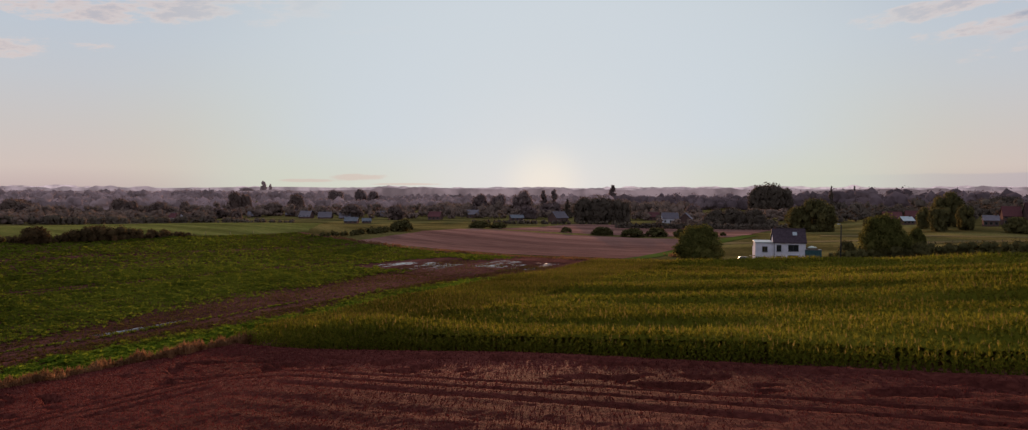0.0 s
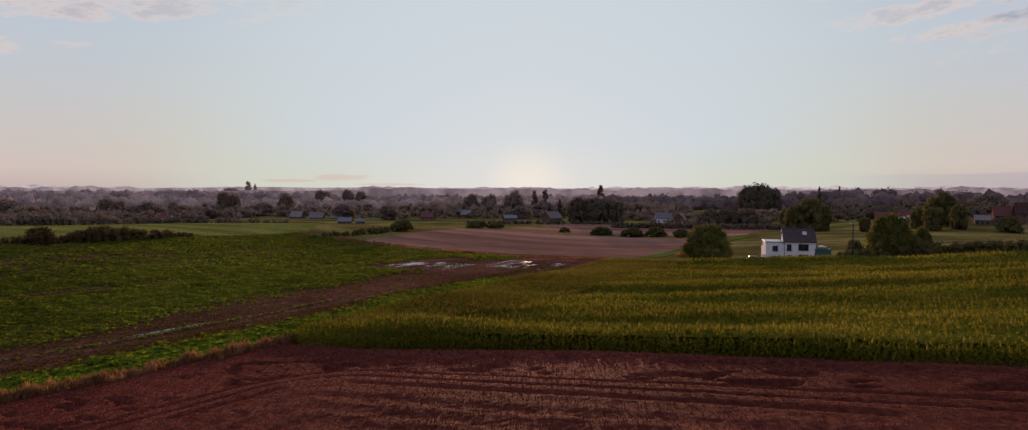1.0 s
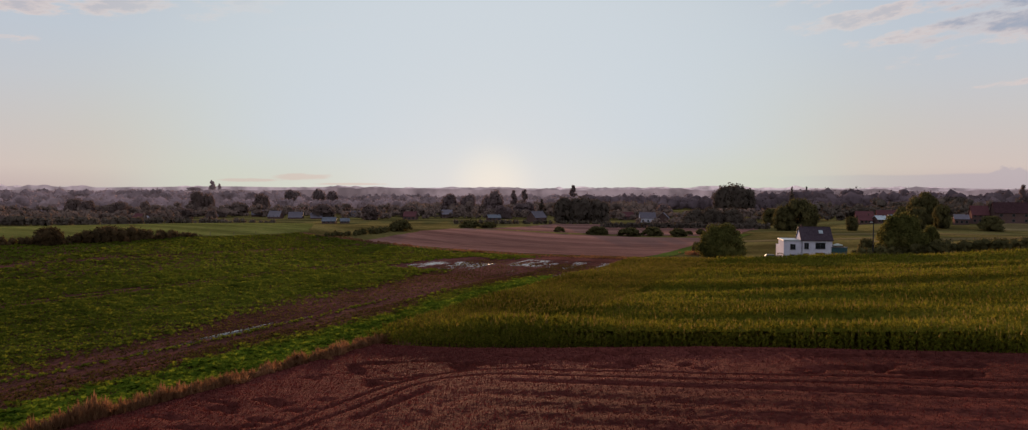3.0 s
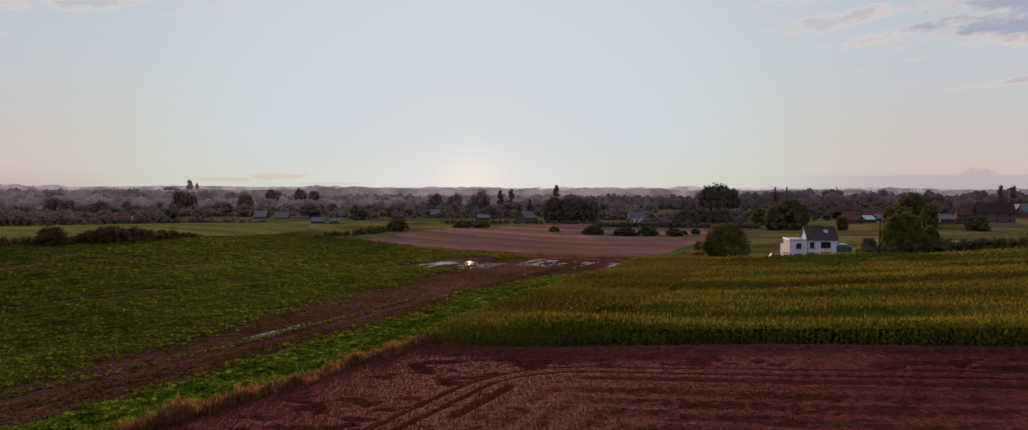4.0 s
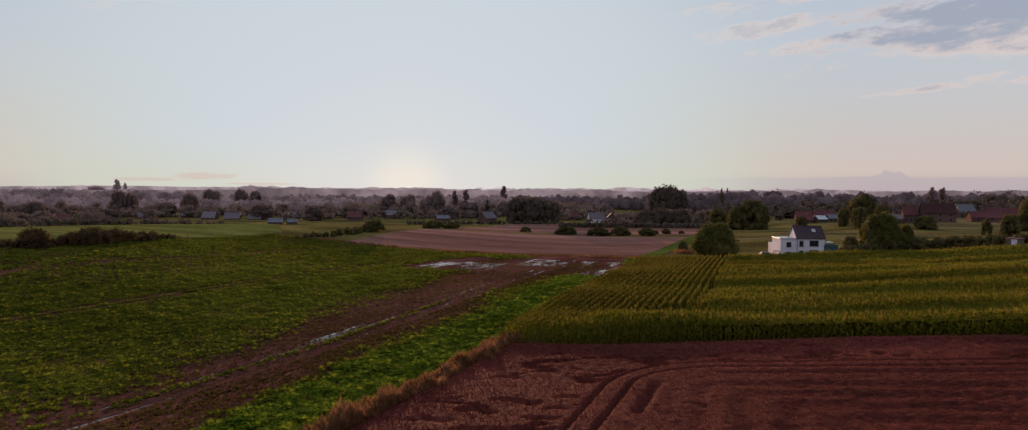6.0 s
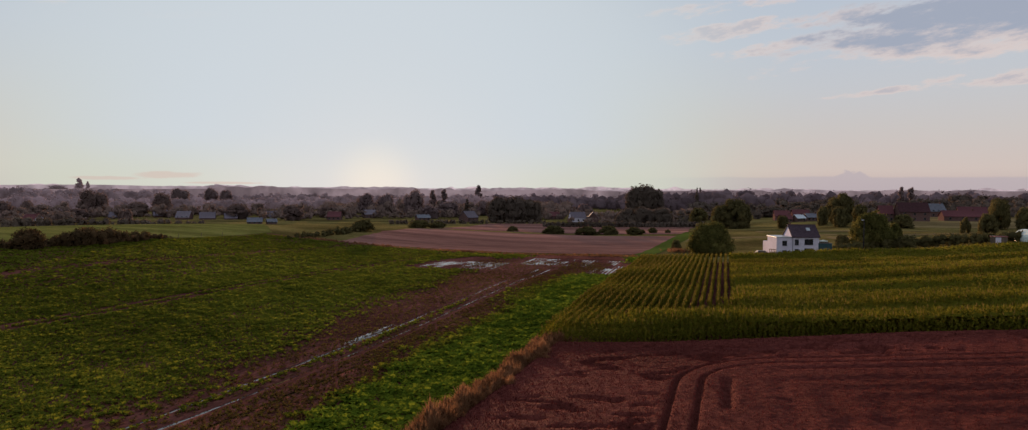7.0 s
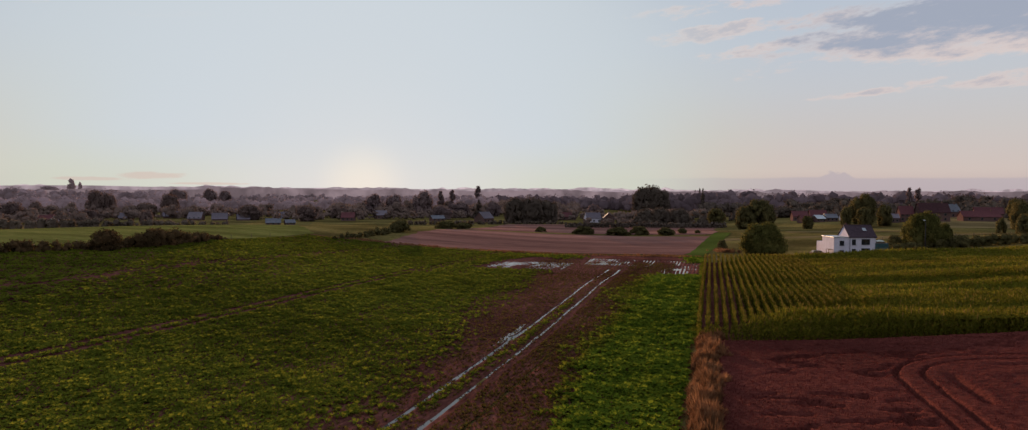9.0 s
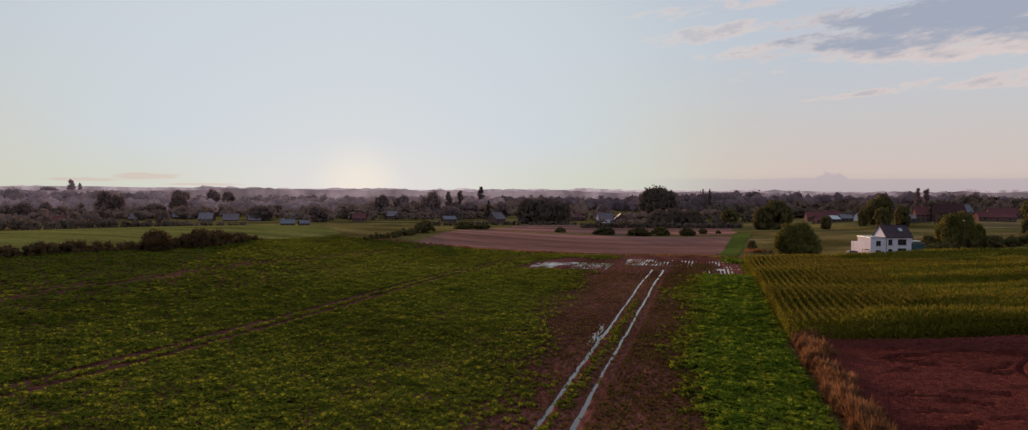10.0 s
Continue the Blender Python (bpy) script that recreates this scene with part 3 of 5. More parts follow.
def build_water():
    for v0 in RUTS:
        us = np.arange(-36, 122, 0.5)
        level = 0.03 + 0.07 * (fnoise(us / 13, us * 0 + v0, 71) - 0.5) + 0.02 * sst(70, 110, us)
        vs = np.linspace(v0 - 0.7, v0 + 1.6, 7)
        sheet("rut_water", us, vs, lambda u, v: np.interp(u, us, level), M_WATER, "rainwater standing in a tractor rut", category="puddle")
    sheet("puddle", np.arange(22, 49, 0.5), np.linspace(-4.7, -2.6, 13), lambda u, v: 0.163 - 0.09 * ((u - 36) / 12) ** 2 - 0.12 * ((v + 3.55 + 0.02 * (u - 36)) / 0.9) ** 2, M_WATER, "shallow puddle spilling from the rut", category="puddle")
    def level(z, u0, u1, v0, v1):
        """Lift to one flat level, sinking out of sight at the patch's rim."""
        def lift(u, v):
            rim = sst(u0, u0 + 5, u) * (1 - sst(u1 - 5, u1, u)) * sst(v0, v0 + 5, v) * (1 - sst(v1 - 3, v1, v))
            return np.minimum(z - land(*xy(u, v)), 0.135) - 2.5 * (1 - rim)
        return lift

    sheet("puddle", np.arange(112, 138, 0.5), np.arange(-39, -11, 0.5), level(WATER_A, 112, 138, -39, -11), M_BOG, "wide shallow puddle lying in the furrows", category="puddle")
    sheet("puddle", np.arange(128, 150.2, 0.5), np.arange(-14, 20, 0.5), level(WATER_B, 126, 152, -16, 22), M_BOG, "broken puddles along the field's end", category="puddle")
    sheet("puddle", np.arange(110, 134, 0.5), np.arange(6, 20, 0.5), level(WATER_C, 110, 134, 5, 22), M_BOG, "thin water between furrows beside the maize", category="puddle")


build_water()

# a leafy beet crown: arched leaves round a heart
def beet_template(seed, leaves=5):
    r = np.random.default_rng(seed)
    V, T = [], []
    for i in range(leaves):
        a = 2 * math.pi * i / leaves + r.uniform(-0.4, 0.4)
        l, h, w = r.uniform(0.26, 0.42), r.uniform(0.22, 0.42), r.uniform(0.09, 0.14)
        d, s = np.array((math.cos(a), math.sin(a), 0)), np.array((-math.sin(a), math.cos(a), 0))
        o = len(V)
        V += [d * 0.03, d * l * 0.55 + s * w + (0, 0, h * 0.85), d * l * 0.6 - s * w + (0, 0, h * 0.8), d * l * 1.15 + (0, 0, h * r.uniform(0.55, 1.0))]
        T += [(o, o + 1, o + 2), (o + 1, o + 3, o + 2)]
    return np.array(V), np.array(T)


def build_beets():
    sets = [beet_template(s) for s in (1, 2, 3)]

    def plants(u0, u1, v0, v1, du, dv, grow, keep):
        U, V = np.meshgrid(np.arange(u0, u1, du), np.arange(v0, v1, dv), indexing="ij")
        U, V = U.ravel() + rng.uniform(-0.35, 0.35, U.size) * du, V.ravel() + rng.uniform(-0.3, 0.3, V.size) * dv
        ok = keep(U, V)
        return U[ok], V[ok], grow

    def full(U, V):
        m = mud(U, V)
        tram = np.minimum.reduce([np.abs(V - c) for c in (-45.6, -43.4, -83.1, -80.9)]) < 0.3 + 0.5 * fnoise(U / 3, V, 93)
        return (rng.random(U.size) > m * 1.0) & ~tram & (rut(U, V) < 0.3)

    near = lambda U, V: full(U, V) & (V > -75 + 0.25 * U) & (U < 95)
    far = lambda U, V: full(U, V) & ~((V > -75 + 0.25 * U) & (U < 95) & (U > -38))
    bits, vigorous = [], []
    for u0, u1, v0, v1, du, dv, grow, keep in ((-38, 95, -90, 19.6, 0.46, 0.5, 1.0, near), (-68, 166, -117, 19.6, 1.0, 0.92, 1.8, far)):
        U, V, grow = plants(u0, u1, v0, v1, du, dv, grow, keep)
        X, Y = xy(U, V)
        lush = 0.36 + 0.4 * fnoise(U / 7, V / 7, 91) + 0.95 * fnoise(U / 1.1, V / 1.0, 92, 2) + sst(6, 10, V) * (0.1 + 0.6 * sst(0.35, 0.7, fnoise(U / 1.3, V / 1.1, 94, 2)))
        size = grow * lush * rng.uniform(0.65, 1.3, U.size)
        P = np.stack([X, Y, land(X, Y) + 0.12 + 0.12 * (fnoise(U / 4, V / 3, 52) - 0.5)], -1)
        pick = rng.integers(0, 3, U.size)
        strong = V > 7.4 + 4.0 * fnoise(U / 3, V / 3, 96)
        for k, (tv, tt) in itertools.product(range(2), sets):
            q = (pick == (0 if tv is sets[0][0] else 1 if tv is sets[1][0] else 2)) & (strong == bool(k))
            (vigorous if k else bits).append(scatter(tv, tt, P[q], rng.uniform(0, 6.28, q.sum()), np.stack([size[q], size[q], size[q] * (1.05 if grow < 1.2 else 0.62)], -1)))
    V, T = gather(bits)
    tagged(new("beet_crop", tri_mesh("beet_crop", V, T, M_BEET)), "dense green leafy beet crop in low rows", "crop", kind="stuff")
    V, T = gather(vigorous)
    tagged(new("beet_margin", tri_mesh("beet_margin", V, T, M_BEET_LUSH)), "vigorous bright green beet along the wheat and maize", "crop", kind="stuff")
    # a strip of plants left standing between the wheels
    n = 900
    U, W = rng.uniform(-30, 70, n), rng.normal(-1.2, 0.45, n)
    k = rng.random(n) < 1.1 * fnoise(U / 6, W, 97) * (1 - 0.7 * sst(40, 70, U))
    U, W = U[k], W[k]
    X, Y = xy(U, W)
    V, T = scatter(*sets[1], np.stack([X, Y, land(X, Y) + 0.16], -1), rng.uniform(0, 6.28, len(U)), rng.uniform(0.5, 1.1, len(U)))
    tagged(new("beet_strip", tri_mesh("beet_strip", V, T, M_BEET)), "strip of beet left between the wheel ruts", "crop", kind="stuff")
    # stunted, yellowed plants in the mud
    N = 52000
    U = rng.uniform(-38, 140, N)
    W = np.where(rng.random(N) < 0.5, rng.uniform(1.6, 13, N), rng.uniform(-24, 1, N))
    k = (mud(U, W) > 0.25) & (rut(U, W) < 0.2) & (rng.random(N) < 0.35 + 0.7 * fnoise(U / 5, W / 3, 95) - 0.3 * sst(95, 125, U))
    U, W = U[k], W[k]
    X, Y = xy(U, W)
    P = np.stack([X, Y, land(X, Y) + 0.15 + clods(U, W)], -1)
    V, T = scatter(*beet_template(9, 5), P, rng.uniform(0, 6.28, len(U)), rng.uniform(0.22, 0.66, len(U)))
    tagged(new("stunted_beets", tri_mesh("stunted_beets", V, T, M_YELLOWED)), "stunted yellowing beet plants in bare mud", "crop", kind="stuff")


build_beets()


# ---- the wheat ----
def crop_line(v):
    """Where the wheat ends and the maize begins."""
    return 36.0 + 2.7 * sst(30, 58, v) - 2.3 * sst(58, 90, v)


def tram_depth(u, v):
    """Distance inside the rounded corner that the tramlines follow."""
    a, b, r = 27.0 - u, v - 37.7, 9.0
    return np.where((a >= r) & (b >= r), np.minimum(a, b), r - np.hypot(np.maximum(r - a, 0), np.maximum(r - b, 0)))


def wheat_top(u, v):
    d = tram_depth(u, v) + 0.3 * (fnoise(u / 6, v / 6, 14) - 0.5)
    h = 0.82 + 0.10 * (fnoise(u / 3.0, v / 3.0, 11) - 0.5) + 0.08 * (fnoise(u / 0.7, v / 0.7, 12) - 0.5) + 0.10 * (fnoise(u / 0.3, v / 0.3, 29, 2) - 0.5)
    h = h - 0.48 * (np.exp(-(d / 0.22) ** 4) + np.exp(-((d - 2.0) / 0.22) ** 4)) - 0.42 * np.exp(-((d - 4.1) / 0.4) ** 2) * sst(0.45, 0.6, fnoise(u / 8, v / 8, 16))
    h = h - sst(4.5, 8, d) * 0.06 * (1 + np.cos(d * 2 * math.pi / 3.0 + 2 * fnoise(u / 9, v / 9, 18)))
    edge = np.minimum(np.minimum(u + 70, crop_line(v) - u), v - 22.6)
    # lodged hollows on the headland
    lodge = sst(0.55, 0.62, fnoise(u / 1.5, v / 2.4, 13)) * sst(0.36, 0.46, fnoise(u / 8, v / 8, 15)) * sst(0.6, 2.0, edge)
    h = h - 0.5 * lodge * (sst(-16, -10, d) * sst(0, -2, d) + 0.12 * sst(5, 8, d))
    return 0.1 + h * sst(-0.1, 0.35, edge)


sheet("wheat_field", np.concatenate([np.arange(-70, -12, 1.2), np.arange(-12, 10, 0.26), np.arange(10, 39.9, 0.19)]), np.concatenate([np.arange(21.6, 66, 0.18), np.arange(66, 100, 0.28), np.arange(100, 160, 1.0)]), wheat_top, M_WHEAT,
      "ripe reddish-brown wheat field with curved tramlines and lodged hollows", kind="stuff")


def build_ears():
    n = 90000
    U, V = rng.uniform(-10, 39, n), 22.3 + 78 * rng.random(n) ** 1.3
    k = U < crop_line(V) - 0.4
    U, V, n = U[k], V[k], int(k.sum())
    X, Y = xy(U, V)
    P = np.stack([X, Y, land(X, Y) + wheat_top(U, V) - 0.10], -1)
    tv = np.array([(-0.035, 0, 0), (0.035, 0.02, 0), (0.02, 0.0, 0.19), (0.0, -0.04, 0), (0.02, 0.05, 0.15)])
    lean = np.stack([0.5 * (fnoise(U / 4, V / 4, 17) - 0.3), 0.4 * (fnoise(U / 4, V / 4, 19) - 0.5)], -1)
    Vv, T = scatter(tv, np.array([(0, 1, 2), (3, 1, 4)]), P, rng.uniform(-0.6, 0.6, n), rng.uniform(0.7, 1.45, n), lean)
    tagged(new("wheat_ears", tri_mesh("wheat_ears", Vv, T, M_EAR)), "bristling ears of ripe wheat", "crop", kind="stuff")


build_ears()


# ---- the maize ----
def maize_template(seed, tassels=1, tips=0):
    r = np.random.default_rng(seed)
    V, T, M = [], [], []
    V += [(-0.03, 0, 0), (0.03, 0, 0), (0, 0.02, 2.1)]
    T += [(0, 1, 2)]
    M += [0]
    for i in range(7):
        a = r.uniform(0, 6.28)
        z, l = 0.12 + 0.27 * i + r.uniform(-0.1, 0.1), r.uniform(0.3, 0.5)
        d, s = np.array((math.cos(a), math.sin(a), 0)), np.array((-math.sin(a), math.cos(a), 0)) * 0.08
        o = len(V)
        V += [s + (0, 0, z), -s + (0, 0, z), d * l * 0.55 + s * 1.2 + (0, 0, z + 0.24), d * l * 0.55 - s * 1.2 + (0, 0, z + 0.24), d * l + (0, 0, z + 0.06)]
        T += [(o, o + 1, o + 3), (o, o + 3, o + 2), (o + 2, o + 3, o + 4)]
        M += [0, 0, 0]
    for i in range(tips):
        a, o = r.uniform(0, 6.28), len(V)
        d, s = np.array((math.cos(a), math.sin(a), 0)), np.array((-math.sin(a), math.cos(a), 0)) * 0.045
        V += [s + d * 0.06 + (0, 0, 1.75), -s + d * 0.06 + (0, 0, 1.75), d * r.uniform(0.15, 0.4) + (0, 0, r.uniform(2.05, 2.3))]
        T += [(o, o + 1, o + 2)]
        M += [0]
    for i in range(tassels):
        a, o = r.uniform(0, 6.28), len(V)
        d = np.array((math.cos(a), math.sin(a), 0)) * 0.06
        V += [d + (0, 0, 1.86), -d + (0, 0, 1.9), d * r.uniform(1, 3) + (0, 0, 2.4 if not tips else 2.28)]
        T += [(o, o + 1, o + 2)]
        M += [1]
    return np.array([np.asarray(v, float) for v in V]), np.array(T), np.array(M)


def build_maize():
    sets = [maize_template(3, 0, 4), maize_template(4, 0, 4), maize_template(5, 1, 3), maize_template(6, 1, 4), maize_template(7, 2, 4)]
    # a block of rows along the tracks, the rest and the headland across them
    near = lambda v: 39.4 + 1.15 * np.maximum(0, v - 25.0)
    A, B = np.meshgrid(np.arange(39.0, 146, 0.22), np.arange(20.5, 42.3, 1.12), indexing="ij")
    C, D = np.meshgrid(np.arange(34.95, 146, 0.75), np.arange(20.4, 122, 0.5), indexing="ij")
    ka, kc = A > near(B) + 0.5, (C > crop_line(D) + 0.5) & ((D > 42.6) | (C < near(D)))
    U, V = np.concatenate([A[ka], C[kc]]), np.concatenate([B[ka], D[kc]])
    along = np.arange(U.size) < ka.sum()
    U, V = U + rng.uniform(-0.12, 0.12, U.size), V + rng.uniform(-0.05, 0.05, V.size)
    X, Y = xy(U, V)
    k = X < 0.80 * Y + 14
    U, V, X, Y, along = U[k], V[k], X[k], Y[k], along[k]
    tier = np.where(along, 0.12, 0.95) * (fnoise(U / 4.2, V / 34, 23) - 0.5)
    size = 1.0 + tier + 0.30 * (fnoise(U / 22, V / 22, 24) - 0.5) + 0.12 * sst(118, 138, U) + rng.normal(0, 0.05, U.size)
    size = size * np.where(along & ((np.abs(V - 36.9) < 0.3) | (np.abs(V - 39.9) < 0.3)), 0.86, 1.0)
    P = np.stack([X, Y, land(X, Y)], -1)
    lean = rng.normal(0, 0.06, (U.size, 2))
    slim = size * np.where(along, 0.68, 1.05)
    pick = np.where(along, rng.integers(3, 5, U.size), rng.integers(0, 3, U.size))
    bits, idx = [], []
    for i, (tv, tt, tm) in enumerate(sets):
        q = pick == i
        bits.append(scatter(tv, tt, P[q], rng.uniform(0, 6.28, q.sum()), np.stack([slim[q], slim[q], size[q] * 1.08], -1), lean[q] * (slim[q] / size[q])[:, None]))
        idx.append(np.tile(tm, q.sum()))
    Vv, T = gather(bits)
    tagged(new("maize_crop", tri_mesh("maize_crop", Vv, T, [M_CORN, M_TASSEL], np.concatenate(idx))), "tall green maize in straight rows with yellow tassels", "crop", kind="stuff")


build_maize()


def canopy(u, v):
    """The closed leaf mass inside the crop, a little under the tops."""
    tier = 0.95 * (fnoise(u / 4.2, v / 34, 23) - 0.5) + 0.30 * (fnoise(u / 22, v / 22, 24) - 0.5) + 0.12 * sst(118, 138, u)
    return 1.7 * (1.0 + tier) + 0.4 * (fnoise(u / 0.5, v / 0.5, 27, 2) - 0.5)


sheet("maize_canopy", np.arange(41.2, 146, 0.5), np.arange(43.2, 121.5, 0.5), canopy, M_CORN, "dense inner leaves of the maize crop", kind="stuff", category="crop")
sheet("maize_soil", np.arange(38, 149, 1.5), np.arange(20.2, 124, 1.5), lambda u, v: 0.1 + 0 * u, M_SOIL, "shaded bare soil under the maize")


# ---- grass verges ----
def tuft_template(seed, blades=24, spread=0.5, curl=0.55):
    r = np.random.default_rng(seed)
    V, T = [], []
    for i in range(blades):
        a, b = r.uniform(0, 6.28), r.uniform(0, 6.28)
        root = np.array((math.cos(a), math.sin(a), 0)) * spread * r.random() ** 0.5
        d = np.array((math.cos(b), math.sin(b), 0)) * curl * r.uniform(0.2, 1.0)
        s, h, o = np.array((-math.sin(b), math.cos(b), 0)) * 0.026, r.uniform(0.55, 1.0), len(V)
        V += [root + s, root - s, root + d * 0.35 + s * 0.9 + (0, 0, h * 0.62), root + d * 0.35 - s * 0.9 + (0, 0, h * 0.62), root + d + (0, 0, h)]
        T += [(o, o + 1, o + 3), (o, o + 3, o + 2), (o + 2, o + 3, o + 4)]
    return np.array(V), np.array(T)


def bush_template(seed, blades=110):
    """A rounded clump of seeding grass, arching out from a common root."""
    r = np.random.default_rng(seed)
    V, T = [], []
    for i in range(blades):
        a, q = r.uniform(0, 6.28), r.random() ** 0.6
        d = np.array((math.cos(a), math.sin(a), 0))
        s, h, o = np.array((-math.sin(a), math.cos(a), 0)) * r.uniform(0.016, 0.032), (1.2 - 0.55 * q * q) * r.uniform(0.6, 1.25), len(V)
        tip = d * r.uniform(0.35, 0.85) * q + (0, 0, h)
        V += [d * 0.2 * q + s, d * 0.2 * q - s, d * 0.34 * q + s * 1.3 + (0, 0, h * 0.7), d * 0.34 * q - s * 1.3 + (0, 0, h * 0.7), tip]
        T += [(o, o + 1, o + 3), (o, o + 3, o + 2), (o + 2, o + 3, o + 4)]
    return np.array(V), np.array(T)


def tufts(name, U, V, size, mat, label, seed=1, template=tuft_template, lean=0.22):
    X, Y = xy(U, V)
    P = np.stack([X, Y, land(X, Y) + 0.05], -1)
    bits, pick = [], rng.integers(0, 2, len(U))
    for k in (0, 1):
        q = pick == k
        bits.append(scatter(*template(seed + k), P[q], rng.uniform(0, 6.28, q.sum()), size[q], rng.normal(0, lean, (q.sum(), 2))))
    Vv, T = gather(bits)
    return tagged(new(name, tri_mesh(name, Vv, T, mat)), label, "grass", kind="stuff")


def build_verges():
    n = 620
    U = np.where(rng.random(n) < 0.8, rng.uniform(-8, 38.5, n), rng.uniform(-60, -8, n))
    V = 21.8 + rng.normal(0, 0.55, n) + 0.9 * (fnoise(U / 3, U * 0, 47) - 0.5)
    size = (0.6 + 1.1 * fnoise(U / 2.2, V / 3, 41)) * rng.uniform(0.7, 1.25, n)
    tufts("dry_grass_verge", U, V, size, M_DRY, "bushy clumps of tan seeding grass along the wheat's edge", 1, bush_template, 0.12)
    n = 1500
    U = rng.uniform(-60, 38.5, n)
    tufts("low_dry_grass", U, 21.3 + rng.normal(0, 0.7, n), rng.uniform(0.25, 0.6, n), M_DRY, "short dry grass under the verge's clumps", 21)
    n = 900
    tufts("field_margin_grass", rng.uniform(38, 148, n), 20.0 + rng.normal(0, 0.3, n), rng.uniform(0.4, 0.9, n), M_BEET, "green weeds between the beet and the maize", 11)
    n = 60
    tufts("stray_grass", rng.uniform(22, 38, n), 22.5 + 4 * rng.random(n) ** 2, rng.uniform(0.6, 1.2, n), M_DRY, "stray tufts of dry grass in the wheat", 5)
    n = 55
    X, Y = 51.5 + rng.normal(0, 1.2, n), 209 + rng.normal(0, 3, n)
    tufts("path_grass", (X - OX) * UX + (Y - OY) * UY, (X - OX) * NX + (Y - OY) * NY, rng.uniform(0.7, 1.6, n), M_DRY, "tall dry grass beside the mown path", 15)
    n = 900
    V = rng.uniform(-104, 22, n)
    U = 168.5 + rng.normal(0, 1.6, n)
    tufts("field_bank_grass", U, V, rng.uniform(0.3, 0.9, n) * (0.5 + fnoise(V / 6, U / 6, 43)), M_DRY, "rough grassy bank at the end of the field", 7)


build_verges()


# ---- trees, shrubs and hedges ----
def leaf_cloud(r, centres, radii, count, size, squash=0.8, shell=(0.6, 1.22)):
    """Leaf-sized cards over many small clumps."""
    centres, radii = np.asarray(centres, float), np.asarray(radii, float)
    w = radii ** 2
    k = r.choice(len(centres), count, p=w / w.sum())
    d = r.normal(size=(count, 3))
    d /= np.linalg.norm(d, axis=1)[:, None]
    p = centres[k] + d * (radii[k] * r.uniform(*shell, count))[:, None] * (1, 1, squash)
    nrm = d + 0.9 * r.normal(size=(count, 3))
    nrm /= np.linalg.norm(nrm, axis=1)[:, None]
    t = np.cross(nrm, r.normal(size=(count, 3)))
    t /= np.linalg.norm(t, axis=1)[:, None]
    b = np.cross(nrm, t)
    s = size * r.uniform(0.6, 1.35, count)[:, None]
    V = np.stack([p - t * s, p - b * s * 0.6, p + t * s, p + b * s * 0.6], 1).reshape(-1, 3)
    return V, np.arange(count * 4).reshape(-1, 4), d + 0.25 * r.normal(size=(count, 3))


def lumps(r, centres, radii, rough=0.16, squash=0.85, fine=2):
    """Rounded leaf masses with soft swellings, one for each clump."""
    bm = bmesh.new()
    bmesh.ops.create_icosphere(bm, subdivisions=fine, radius=1.0)
    B = np.array([v.co[:] for v in bm.verts])
    F = np.array([[v.index for v in f.verts] for f in bm.faces])
    bm.free()
    n = len(centres)
    k = np.ones((n, len(B)))
    for pitch, share in ((2.6, 0.55), (5.5, 0.45), (10.0, 0.3)):
        way = r.normal(size=(n, 3)) * pitch
        k += rough * share * np.sin(np.einsum("ni,bi->nb", way, B) + r.uniform(0, 6.28, (n, 1)))
    k += 0.05 * r.uniform(-1, 1, k.shape)
    V = np.asarray(centres, float)[:, None] + B[None] * k[..., None] * np.asarray(radii, float)[:, None, None] * (1, 1, squash)
    T = F[None] + (np.arange(n) * len(B))[:, None, None]
    return V.reshape(-1, 3), T.reshape(-1, 3)


def leafy(r, C, R, count, card, core=0.9, squash=0.9, fine=2, shell=(0.6, 1.22), soft=0.5):
    """Leaves standing out over rounded masses, joined; the normals follow the masses but are tipped upward for even sky
    light, so that the foliage shades softly.
    """
    C, R = np.asarray(C, float), np.asarray(R, float)
    V, Q, D = leaf_cloud(r, C, R, count, card, squash, shell)
    A, F = lumps(r, C, R * core, 0.32, squash, fine)
    near = np.repeat(np.arange(len(C)), len(A) // len(C))
    out = [A - C[near]]
    out.append(np.repeat(D, 4, 0))
    V, T = gather([(A, F), (V, np.concatenate([Q[:, [0, 1, 2]], Q[:, [0, 2, 3]]]))])
    N = np.concatenate(out)
    N = (1 - soft) * N / (np.linalg.norm(N, axis=1)[:, None] + 1e-6) + (0, 0, soft)
    return V, T, N / np.linalg.norm(N, axis=1)[:, None]


